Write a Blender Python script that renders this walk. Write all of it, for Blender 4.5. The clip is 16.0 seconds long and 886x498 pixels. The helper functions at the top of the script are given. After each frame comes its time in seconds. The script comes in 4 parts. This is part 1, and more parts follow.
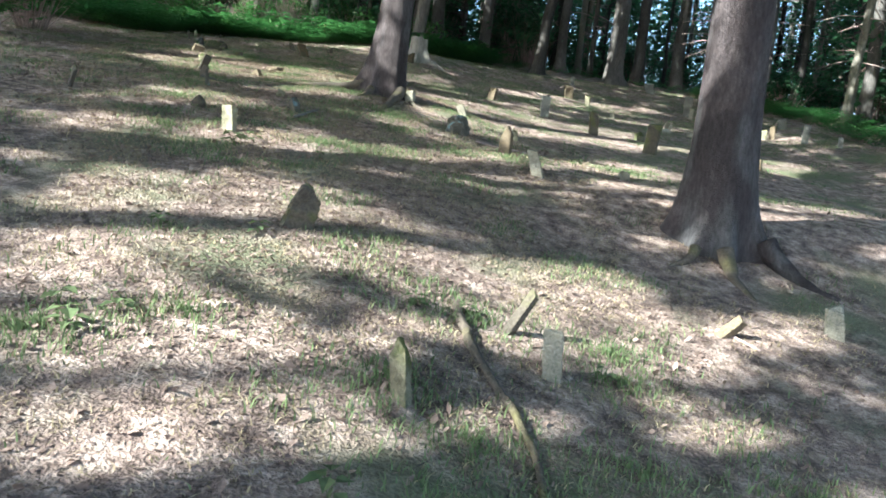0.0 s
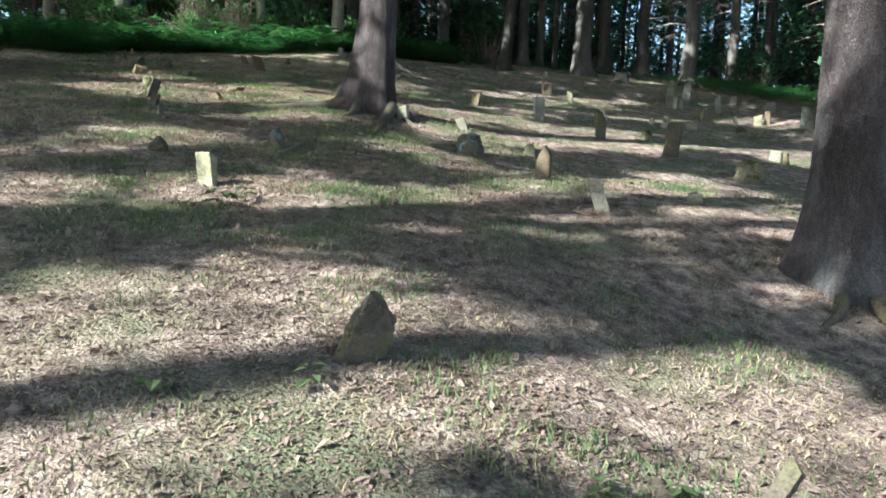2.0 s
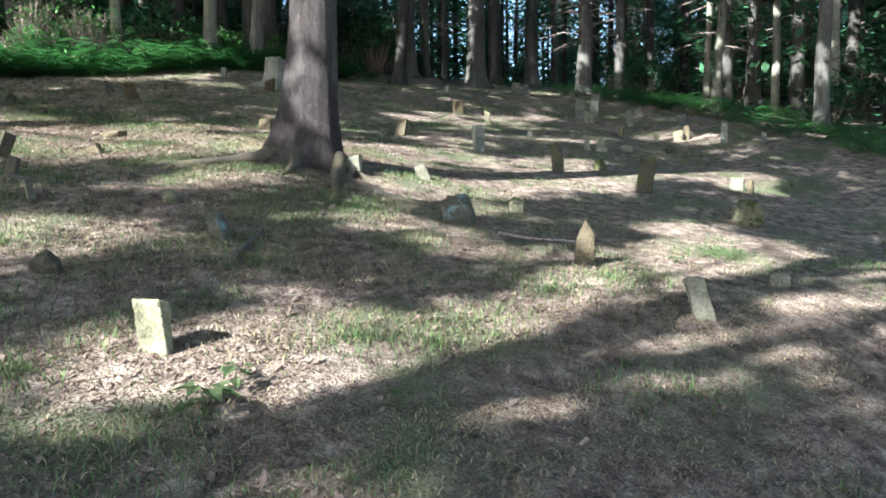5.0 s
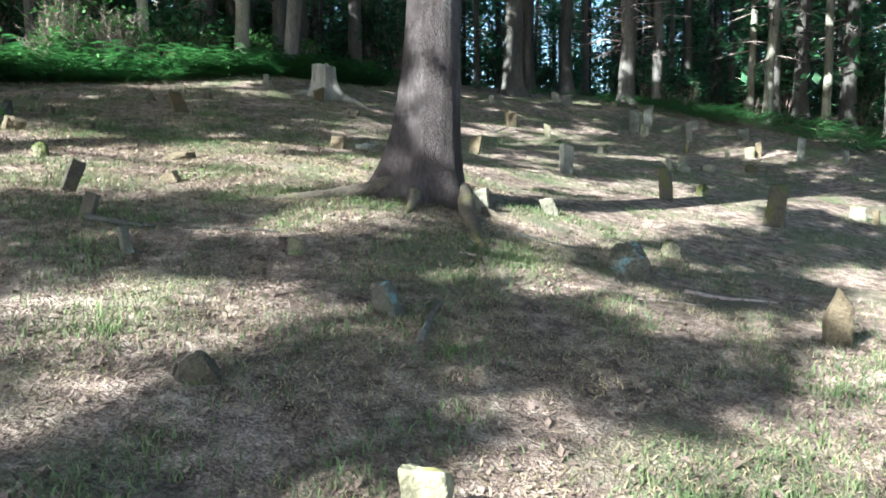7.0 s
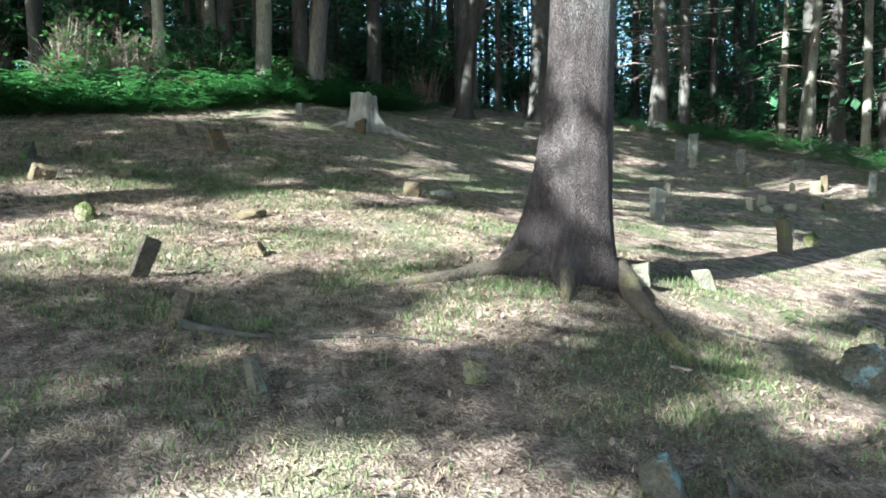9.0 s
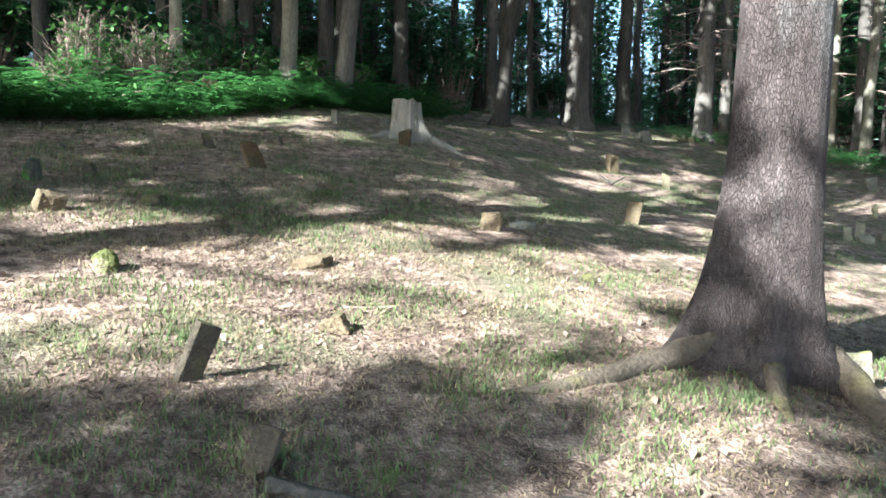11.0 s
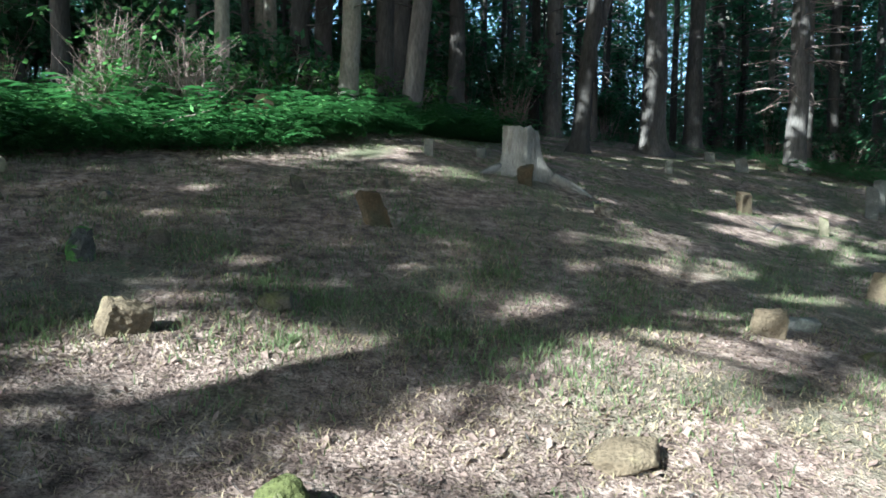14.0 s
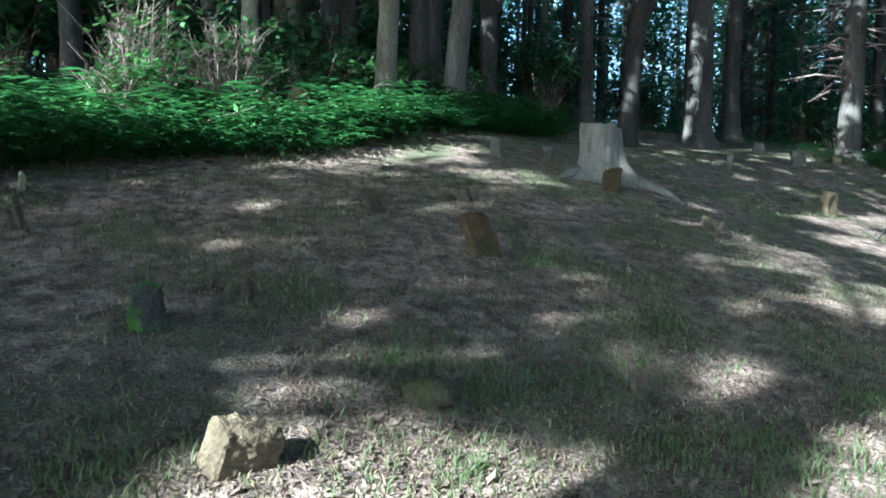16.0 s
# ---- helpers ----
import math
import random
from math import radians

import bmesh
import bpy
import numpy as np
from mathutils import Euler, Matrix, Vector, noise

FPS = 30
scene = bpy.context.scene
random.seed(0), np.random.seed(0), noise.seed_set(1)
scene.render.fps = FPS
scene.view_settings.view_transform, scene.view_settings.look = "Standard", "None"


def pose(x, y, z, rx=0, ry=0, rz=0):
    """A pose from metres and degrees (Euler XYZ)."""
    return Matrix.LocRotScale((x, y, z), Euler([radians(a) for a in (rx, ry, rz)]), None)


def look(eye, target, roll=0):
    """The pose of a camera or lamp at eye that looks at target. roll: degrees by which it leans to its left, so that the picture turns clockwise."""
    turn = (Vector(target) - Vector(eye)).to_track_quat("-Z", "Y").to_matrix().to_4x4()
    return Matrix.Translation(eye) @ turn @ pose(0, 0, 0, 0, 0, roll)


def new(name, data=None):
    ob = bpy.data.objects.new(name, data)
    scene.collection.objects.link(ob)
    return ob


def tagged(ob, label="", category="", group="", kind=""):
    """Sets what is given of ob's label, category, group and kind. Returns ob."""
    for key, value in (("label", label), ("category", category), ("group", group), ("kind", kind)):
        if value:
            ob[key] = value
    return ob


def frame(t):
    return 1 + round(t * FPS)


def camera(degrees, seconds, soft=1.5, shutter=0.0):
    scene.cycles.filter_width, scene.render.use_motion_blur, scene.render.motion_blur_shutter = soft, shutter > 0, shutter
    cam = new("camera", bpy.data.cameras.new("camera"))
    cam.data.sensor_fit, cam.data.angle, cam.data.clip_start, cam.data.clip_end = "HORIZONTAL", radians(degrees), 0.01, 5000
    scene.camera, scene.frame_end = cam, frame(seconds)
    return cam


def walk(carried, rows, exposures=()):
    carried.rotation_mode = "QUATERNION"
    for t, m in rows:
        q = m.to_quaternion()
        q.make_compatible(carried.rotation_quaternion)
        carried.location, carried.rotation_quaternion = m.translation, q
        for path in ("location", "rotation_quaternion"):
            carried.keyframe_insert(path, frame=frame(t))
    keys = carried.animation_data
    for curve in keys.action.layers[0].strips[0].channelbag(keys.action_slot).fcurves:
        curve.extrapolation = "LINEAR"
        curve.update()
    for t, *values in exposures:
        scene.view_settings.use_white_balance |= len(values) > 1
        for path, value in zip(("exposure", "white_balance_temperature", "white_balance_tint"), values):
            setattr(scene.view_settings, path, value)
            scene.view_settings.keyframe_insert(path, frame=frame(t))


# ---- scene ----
# ---------------------------------------------------------------- camera
cam = camera(66.0, 16.0, soft=1.75)
ROWS = [
    (0, -0.027, -0.024, 1.522, 0.01, -5.76, 6.43),
    (0.5, -0.251, 0.397, 1.583, -2.29, -5.51, 6.32),
    (1, -0.450, 0.795, 1.709, -2.74, -5.83, 4.84),
    (1.5, -0.692, 1.147, 1.820, -3.88, -5.52, 5.35),
    (2, -0.876, 1.588, 1.882, -3.97, -5.76, 1.99),
    (2.5, -1.032, 1.951, 2.003, -4.03, -5.96, 2.20),
    (3, -1.211, 2.318, 2.136, -8.81, -5.68, 2.00),
    (5.5, -2.107, 3.985, 2.668, -15.40, -5.54, -0.77),
    (6, -2.350, 4.383, 2.759, -15.61, -5.49, -0.57),
    (6.5, -2.582, 4.814, 2.840, -15.85, -5.70, -0.20),
    (7, -2.906, 5.150, 2.914, -15.92, -5.34, -0.25),
    (7.5, -3.141, 5.525, 3.012, -16.14, -4.65, -0.39),
    (8, -3.330, 5.974, 3.168, -16.66, -3.63, -0.30),
    (8.5, -3.583, 6.347, 3.283, -17.20, -3.94, -0.46),
    (11, -4.151, 8.259, 3.707, -17.17, -4.08, 0.58),
    (11.5, -4.368, 8.726, 3.826, -17.47, -3.97, 0.68),
    (12, -4.566, 9.299, 3.886, -17.79, -3.84, 0.71),
    (12.5, -4.743, 9.751, 3.967, -17.82, -2.85, 0.96),
    (13, -4.861, 10.155, 4.042, -17.58, -2.75, 0.96),
    (13.5, -4.952, 10.600, 4.130, -17.77, -2.62, 0.99),
    (14, -5.090, 10.973, 4.176, -17.44, -2.83, 0.96),
    (14.5, -5.189, 11.276, 4.220, -17.57, -2.52, 0.42),
    (15, -5.296, 11.604, 4.307, -17.53, -2.80, 0.64),
    (15.5, -5.470, 11.955, 4.386, -17.23, -3.11, 0.63),
    (16, -5.607, 12.267, 4.456, -17.71, -4.04, 0.54),
]
walk(cam, [(t, pose(x, y, z, 90 + pitch, 0, yaw) @ pose(0, 0, 0, 0, 0, roll)) for t, x, y, z, yaw, pitch, roll in ROWS],
     exposures=[(0.0, 2.90, 5700, -1), (1.5, 2.58, 5700, -2), (2.5, 2.18, 5650, -4), (3.0, 1.88, 5500, -4), (5.5, 2.85, 5650, -1), (7.0, 2.85, 5550, -3), (8.5, 2.90, 5500, -6), (11.0, 3.07, 5750, 1),
                (12.5, 2.75, 5750, 2), (13.5, 2.60, 5500, 0), (14.5, 2.50, 5150, -4), (16.0, 2.70, 5000, -6)])

# ---------------------------------------------------------------- sky and sun
SUN_AZIMUTH, SUN_HEIGHT = 25.0, 33.0      # shadows fall along this bearing from +x; height of the sun
SHADOW = Vector((math.cos(radians(SUN_AZIMUTH)), math.sin(radians(SUN_AZIMUTH)), 0))
TO_SUN = Vector((-SHADOW.x * math.cos(radians(SUN_HEIGHT)), -SHADOW.y * math.cos(radians(SUN_HEIGHT)), math.sin(radians(SUN_HEIGHT))))
world = bpy.data.worlds.new("sky")
scene.world = world
world.use_nodes = True
sky = world.node_tree.nodes.new("ShaderNodeTexSky")
sky.sky_type = "NISHITA"
sky.sun_disc = False
sky.sun_elevation = radians(SUN_HEIGHT)
sky.sun_rotation = math.atan2(TO_SUN.x, TO_SUN.y)
sky.dust_density = 1.5
back = world.node_tree.nodes["Background"]
back.inputs["Strength"].default_value = 0.105
world.node_tree.links.new(sky.outputs[0], back.inputs[0])
sun = new("sun", bpy.data.lights.new("sun", "SUN"))
sun.data.energy, sun.data.angle, sun.data.color = 5.0, radians(0.55), (1.0, 0.94, 0.83)
sun.matrix_world = look((0, 0, 60), Vector((0, 0, 60)) - TO_SUN)


# ---------------------------------------------------------------- the lie of the land
def land(x, y):
    ys = y if y < 29 else 29 + 5 * (1 - math.exp(-(y - 29) / 5))
    z = 0.04 - 1.8 * math.tanh(x / 40) + 0.228 * max(ys, -40)
    z += 0.32 * math.exp(-((x + 2.2) ** 2 + (y - 21.5) ** 2) / 12)
    z += 0.16 * math.exp(-((x + 1.3) ** 2 + (y - 11.6) ** 2) / 2.9)
    q = min(1, max(0, (y - 7.5) / 3))
    f = 1 - min(1, max(0, (y - 20) / 4.5))
    h = 1 - min(1, max(0, (x - 6.5) / 4))
    side = 0.17 / (1 + math.exp(-max(-60, min(60, (x + 0.7) / 0.6)))) + 0.035 * max(0, x)
    k = 1 - min(1, max(0, (y - 5.6) / 1.8))
    z -= k * k * (3 - 2 * k) * h * (0.22 / (1 + math.exp(-max(-60, min(60, x / 0.4)))) + 0.035 * max(0, x))
    return z - q * q * (3 - 2 * q) * side * f * f * (3 - 2 * f) * h * h * (3 - 2 * h)


def ground_z(x, y):
    p = Vector((x, y, 0))
    return land(x, y) + 0.035 * noise.noise(p * 0.9) + 0.018 * noise.noise(p * 3.1 + Vector((7, 3, 0)))


# Edge of the clearing, from the near left round the back to the near right.
EDGE = [(-9.6, -6), (-9.2, 8), (-8.4, 14.5), (-7.6, 18.7), (-6.1, 19.4), (-5.0, 19.9), (-3.5, 20.9), (-1.8, 22.6), (0.6, 24.6),
        (4.4, 26.6), (8.5, 25.6), (10.4, 21.6), (10.2, 17.6), (9.9, 15.0), (9.8, 8.0), (10.5, -6)]


def outside(x, y):
    """Metres beyond the edge of the clearing (minus: inside)."""
    inside, near = False, 1e9
    for (ax, ay), (bx, by) in zip(EDGE, EDGE[1:] + EDGE[:1]):
        if (ay > y) != (by > y) and x < (bx - ax) * (y - ay) / (by - ay) + ax:
            inside = not inside
        dx, dy = bx - ax, by - ay
        s = min(1, max(0, ((x - ax) * dx + (y - ay) * dy) / (dx * dx + dy * dy)))
        near = min(near, math.hypot(x - ax - s * dx, y - ay - s * dy))
    return -near if inside else near


# ---------------------------------------------------------------- materials
def ramp_of(nodes, stops):
    r = nodes.new("ShaderNodeValToRGB")
    while len(r.color_ramp.elements) < len(stops):
        r.color_ramp.elements.new(0.5)
    for e, (p, c) in zip(r.color_ramp.elements, stops):
        e.position, e.color = p, (*c, 1)
    return r


def material(name, stops, scale=4.0, stretch=(1, 1, 1), rough=0.9, bump=0.4, fine=40.0, second=None, second_scale=1.2, second_at=(0.5, 0.62),
             vary=0.0, island=False, cells=0.0, bump_dist=0.02, translucent=0.0, up_only=False, spec=0.2):
    """Noise-coloured rough surface. second: a colour laid over in stains (up_only: mostly on upward faces, as moss grows)."""
    m = bpy.data.materials.new(name)
    m.use_nodes = True
    nt = m.node_tree
    n, l = nt.nodes, nt.links
    bsdf = n["Principled BSDF"]
    bsdf.inputs["Roughness"].default_value = rough
    bsdf.inputs["Specular IOR Level"].default_value = spec
    tc = n.new("ShaderNodeTexCoord")
    mp = n.new("ShaderNodeMapping")
    mp.inputs["Scale"].default_value = stretch
    info = n.new("ShaderNodeObjectInfo")
    l.new(tc.outputs["Object"], mp.inputs["Vector"])
    off = n.new("ShaderNodeVectorMath")
    off.operation = "ADD"
    mul = n.new("ShaderNodeVectorMath")
    mul.operation = "SCALE"
    mul.inputs[0].default_value = (31, 17, 23)
    l.new(info.outputs["Random"], mul.inputs["Scale"])
    l.new(mp.outputs[0], off.inputs[0])
    l.new(mul.outputs[0], off.inputs[1])
    big = n.new("ShaderNodeTexNoise")
    big.inputs["Scale"].default_value, big.inputs["Detail"].default_value, big.inputs["Roughness"].default_value = scale, 8, 0.65
    l.new(off.outputs[0], big.inputs["Vector"])
    small = n.new("ShaderNodeTexNoise")
    small.inputs["Scale"].default_value, small.inputs["Detail"].default_value = fine, 5
    l.new(off.outputs[0], small.inputs["Vector"])
    ramp = ramp_of(n, stops)
    l.new(big.outputs["Fac"], ramp.inputs[0])
    colour = ramp.outputs[0]
    if second:
        st = n.new("ShaderNodeTexNoise")
        st.inputs["Scale"].default_value, st.inputs["Detail"].default_value = second_scale, 7
        l.new(off.outputs[0], st.inputs["Vector"])
        fac = st.outputs["Fac"]
        if up_only:
            geo = n.new("ShaderNodeNewGeometry")
            sep = n.new("ShaderNodeSeparateXYZ")
            l.new(geo.outputs["Normal"], sep.inputs[0])
            add = n.new("ShaderNodeMath")
            add.operation = "MULTIPLY_ADD"
            add.inputs[1].default_value = 0.16
            l.new(sep.outputs["Z"], add.inputs[0])
            l.new(fac, add.inputs[2])
            fac = add.outputs[0]
        rng = n.new("ShaderNodeMapRange")
        rng.inputs["From Min"].default_value, rng.inputs["From Max"].default_value = second_at
        l.new(fac, rng.inputs["Value"])
        mix = n.new("ShaderNodeMix")
        mix.data_type = "RGBA"
        mix.inputs["B"].default_value = (*second, 1)
        l.new(rng.outputs[0], mix.inputs["Factor"])
        l.new(colour, mix.inputs["A"])
        colour = mix.outputs["Result"]
    hsv = n.new("ShaderNodeHueSaturation")
    vr = n.new("ShaderNodeMapRange")
    vr.inputs["To Min"].default_value, vr.inputs["To Max"].default_value = 1 - vary, 1 + vary
    src = info.outputs["Random"]
    if island:
        src = n.new("ShaderNodeNewGeometry").outputs["Random Per Island"]
    l.new(src, vr.inputs["Value"])
    l.new(vr.outputs[0], hsv.inputs["Value"])
    l.new(colour, hsv.inputs["Color"])
    grain = n.new("ShaderNodeMix")
    grain.data_type, grain.blend_type = "RGBA", "MULTIPLY"
    grain.inputs["Factor"].default_value = 0.7
    gr = ramp_of(n, [(0.3, (0.5, 0.5, 0.5)), (0.7, (1.25, 1.25, 1.25))])
    l.new(small.outputs["Fac"], gr.inputs[0])
    l.new(hsv.outputs[0], grain.inputs["A"])
    l.new(gr.outputs[0], grain.inputs["B"])
    colour = grain.outputs["Result"]
    l.new(colour, bsdf.inputs["Base Color"])
    height = small.outputs["Fac"]
    if cells:
        vo = n.new("ShaderNodeTexVoronoi")
        vo.feature = "DISTANCE_TO_EDGE"
        vo.inputs["Scale"].default_value = cells
        wob = n.new("ShaderNodeMix")
        wob.data_type = "VECTOR"
        wob.inputs["Factor"].default_value = 0.06
        l.new(off.outputs[0], wob.inputs["A"])
        l.new(big.outputs["Color"], wob.inputs["B"])
        l.new(wob.outputs["Result"], vo.inputs["Vector"])
        cr = n.new("ShaderNodeMapRange")
        cr.inputs["From Max"].default_value = 0.16
        l.new(vo.outputs["Distance"], cr.inputs["Value"])
        add = n.new("ShaderNodeMath")
        add.operation = "MULTIPLY_ADD"
        add.inputs[1].default_value = 0.5
        l.new(small.outputs["Fac"], add.inputs[0])
        l.new(cr.outputs[0], add.inputs[2])
        height = add.outputs[0]
        dark = n.new("ShaderNodeMix")
        dark.data_type, dark.blend_type = "RGBA", "MULTIPLY"
        dk = ramp_of(n, [(0.0, (0.62, 0.6, 0.58)), (0.6, (1, 1, 1))])
        l.new(cr.outputs[0], dk.inputs[0])
        dark.inputs["Factor"].default_value = 0.35
        l.new(colour, dark.inputs["A"])
        l.new(dk.outputs[0], dark.inputs["B"])
        l.new(dark.outputs["Result"], bsdf.inputs["Base Color"])
    bp = n.new("ShaderNodeBump")
    bp.inputs["Strength"].default_value, bp.inputs["Distance"].default_value = bump, bump_dist
    l.new(height, bp.inputs["Height"])
    l.new(bp.outputs[0], bsdf.inputs["Normal"])
    if translucent:
        tr = n.new("ShaderNodeBsdfTranslucent")
        l.new(colour, tr.inputs["Color"])
        ms = n.new("ShaderNodeMixShader")
        ms.inputs[0].default_value = translucent
        l.new(bsdf.outputs[0], ms.inputs[1])
        l.new(tr.outputs[0], ms.inputs[2])
        l.new(ms.outputs[0], n["Material Output"].inputs["Surface"])
    return m


SOIL = material("leaf_litter_soil", [(0.32, (0.05, 0.034, 0.03)), (0.48, (0.19, 0.137, 0.119)), (0.66, (0.41, 0.318, 0.275))], scale=7.5, fine=60, bump=1.0,
                bump_dist=0.03, second=(0.13, 0.13, 0.082), second_scale=0.9, second_at=(0.51, 0.66))
DRY_LEAF = material("dry_leaf", [(0.3, (0.11, 0.076, 0.066)), (0.55, (0.225, 0.162, 0.14)), (0.75, (0.35, 0.268, 0.23))], scale=5, fine=60, bump=0.2, vary=0.3, island=True, translucent=0.2)
GRASS = material("grass", [(0.3, (0.075, 0.112, 0.05)), (0.7, (0.155, 0.185, 0.088))], scale=1.2, fine=30, bump=0.0, vary=0.35, island=True, translucent=0.3)
STRAW = material("straw", [(0.3, (0.21, 0.168, 0.105)), (0.7, (0.34, 0.28, 0.18))], scale=1.5, fine=30, bump=0.0, vary=0.35, island=True, translucent=0.2)
FERN = material("fern_leaf", [(0.3, (0.033, 0.12, 0.038)), (0.7, (0.088, 0.225, 0.066))], scale=0.8, fine=25, bump=0.0, vary=0.35, island=True, translucent=0.35, rough=0.6, spec=0.35)
LEAF = material("tree_leaf", [(0.3, (0.036, 0.11, 0.056)), (0.7, (0.09, 0.2, 0.096))], scale=0.6, fine=20, bump=0.0, vary=0.4, island=True, translucent=0.4, rough=0.6)
SHRUB_LEAF = material("shrub_leaf", [(0.3, (0.05, 0.15, 0.045)), (0.7, (0.12, 0.25, 0.075))], scale=0.8, fine=20, bump=0.0, vary=0.35, island=True, translucent=0.35, rough=0.6)
TWIG = material("dead_twig", [(0.3, (0.2, 0.145, 0.132)), (0.7, (0.4, 0.31, 0.29))], scale=6, fine=40, bump=0.2, vary=0.3, island=True)
BARK = material("pine_bark", [(0.3, (0.03, 0.024, 0.025)), (0.5, (0.057, 0.045, 0.047)), (0.72, (0.1, 0.082, 0.085))], scale=3.2, stretch=(1, 1, 0.35), fine=38, bump=0.8,
                bump_dist=0.02, cells=85, second=(0.115, 0.108, 0.112), second_scale=2.2, second_at=(0.52, 0.66))
BARK_FAR = material("forest_bark", [(0.3, (0.045, 0.042, 0.041)), (0.55, (0.088, 0.08, 0.076)), (0.75, (0.17, 0.158, 0.146))], scale=2.0, stretch=(1, 1, 0.25), fine=26, bump=0.9, bump_dist=0.03, vary=0.4)
BARK_PALE = material("pale_bark", [(0.3, (0.13, 0.12, 0.1)), (0.7, (0.26, 0.24, 0.205))], scale=3, stretch=(1, 1, 0.4), fine=26, bump=0.5, vary=0.2)
ROOT = material("mossy_root", [(0.3, (0.06, 0.049, 0.041)), (0.7, (0.125, 0.1, 0.08))], scale=5, fine=45, bump=0.9, second=(0.1, 0.088, 0.042), second_scale=3, second_at=(0.5, 0.65))
STUMP_WOOD = material("weathered_wood", [(0.3, (0.14, 0.13, 0.117)), (0.7, (0.26, 0.245, 0.225))], scale=2.5, stretch=(3, 3, 0.5), fine=30, bump=0.9, second=(0.14, 0.12, 0.1), second_scale=2.2, second_at=(0.56, 0.7))
CUT_WOOD = material("cut_wood", [(0.3, (0.34, 0.2, 0.13)), (0.7, (0.5, 0.33, 0.23))], scale=6, fine=50, bump=0.5)
MOSS = (0.058, 0.064, 0.022)
STONES = {
    "pale": material("pale_stone", [(0.3, (0.13, 0.118, 0.093)), (0.7, (0.26, 0.235, 0.19))], scale=5, fine=60, bump=0.7, second=(0.16, 0.165, 0.07), second_scale=6, second_at=(0.64, 0.8), up_only=True, vary=0.12),
    "white": material("white_stone", [(0.3, (0.15, 0.135, 0.09)), (0.7, (0.27, 0.25, 0.175))], scale=6, fine=70, bump=0.6, second=(0.27, 0.24, 0.1), second_scale=7, second_at=(0.62, 0.74), up_only=True, vary=0.08),
    "grey": material("grey_stone", [(0.3, (0.08, 0.078, 0.07)), (0.7, (0.17, 0.165, 0.15))], scale=5, fine=60, bump=0.7, second=(0.28, 0.275, 0.24), second_scale=5, second_at=(0.58, 0.7), vary=0.15),
    # Base darkened partly to carry the shade on the thick brown slab.
    "dark": material("dark_stone", [(0.3, (0.05, 0.043, 0.036)), (0.7, (0.115, 0.094, 0.074))], scale=5, fine=60, bump=0.8, second=(0.085, 0.085, 0.035), second_scale=5, second_at=(0.52, 0.68), up_only=True, vary=0.2),
    "moss": material("mossy_stone", [(0.3, (0.1, 0.088, 0.06)), (0.7, (0.24, 0.215, 0.155))], scale=5, fine=60, bump=0.8, second=MOSS, second_scale=5, second_at=(0.48, 0.62), up_only=True, vary=0.15),
    "tan": material("tan_stone", [(0.3, (0.072, 0.054, 0.036)), (0.7, (0.155, 0.12, 0.082))], scale=5, fine=60, bump=0.7, second=(0.16, 0.13, 0.08), second_scale=5, second_at=(0.56, 0.7), vary=0.15),
    "rust": material("rust_stone", [(0.3, (0.04, 0.028, 0.017)), (0.7, (0.095, 0.064, 0.034))], scale=6, fine=60, bump=0.8, second=(0.045, 0.04, 0.024), second_scale=4, second_at=(0.5, 0.62), vary=0.1),
    "capped": material("moss_capped_stone", [(0.3, (0.03, 0.03, 0.03)), (0.7, (0.075, 0.072, 0.068))], scale=5, fine=60, bump=0.8, second=(0.06, 0.13, 0.03), second_scale=4, second_at=(0.48, 0.55), up_only=True, vary=0.1),
    "blue": material("lichen_stone", [(0.3, (0.055, 0.05, 0.042)), (0.7, (0.13, 0.118, 0.098))], scale=5, fine=60, bump=0.8, second=(0.16, 0.215, 0.225), second_scale=5, second_at=(0.58, 0.66), up_only=True, vary=0.1),
}


# ---------------------------------------------------------------- mesh tools
def mesh_of(name, verts, faces, mat, smooth=True):
    me = bpy.data.meshes.new(name)
    me.from_pydata([tuple(v) for v in verts], [], faces)
    me.materials.append(mat)
    if smooth:
        me.polygons.foreach_set("use_smooth", [True] * len(me.polygons))
    me.update()
    return me


def thing(name, me, m, label, category, group="", kind=""):
    ob = new(name, me)
    ob.matrix_world = m
    return tagged(ob, label, category, group, kind)


def child(name, me, parent, label=""):
    ob = new(name, me)
    ob.parent = parent
    if label:
        tagged(ob, label)
    return ob


def tube(path, radii, sides=8, lumps=None, cap=True):
    """Verts and faces of a tube along a path of Vectors. lumps(k, angle, point) scales the radius."""
    verts, faces = [], []
    right = Vector((1, 0, 0))
    for k, p in enumerate(path):
        along = (path[min(k + 1, len(path) - 1)] - path[max(k - 1, 0)]).normalized()
        right = (right - along * right.dot(along))
        right = right.normalized() if right.length > 1e-3 else along.orthogonal().normalized()
        up = along.cross(right)
        for s in range(sides):
            a = 2 * math.pi * s / sides
            r = radii[k] * (lumps(k, a, p) if lumps else 1)
            verts.append(p + right * (r * math.cos(a)) + up * (r * math.sin(a)))
    for k in range(len(path) - 1):
        for s in range(sides):
            t = (s + 1) % sides
            faces.append((k * sides + s, k * sides + t, (k + 1) * sides + t, (k + 1) * sides + s))
    if cap:
        faces.append(tuple(range(len(verts) - sides, len(verts))))
        faces.append(tuple(range(sides - 1, -1, -1)))
    return verts, faces


def merge(parts):
    verts, faces = [], []
    for v, f in parts:
        o = len(verts)
        verts += v
        faces += [tuple(i + o for i in q) for q in f]
    return verts, faces


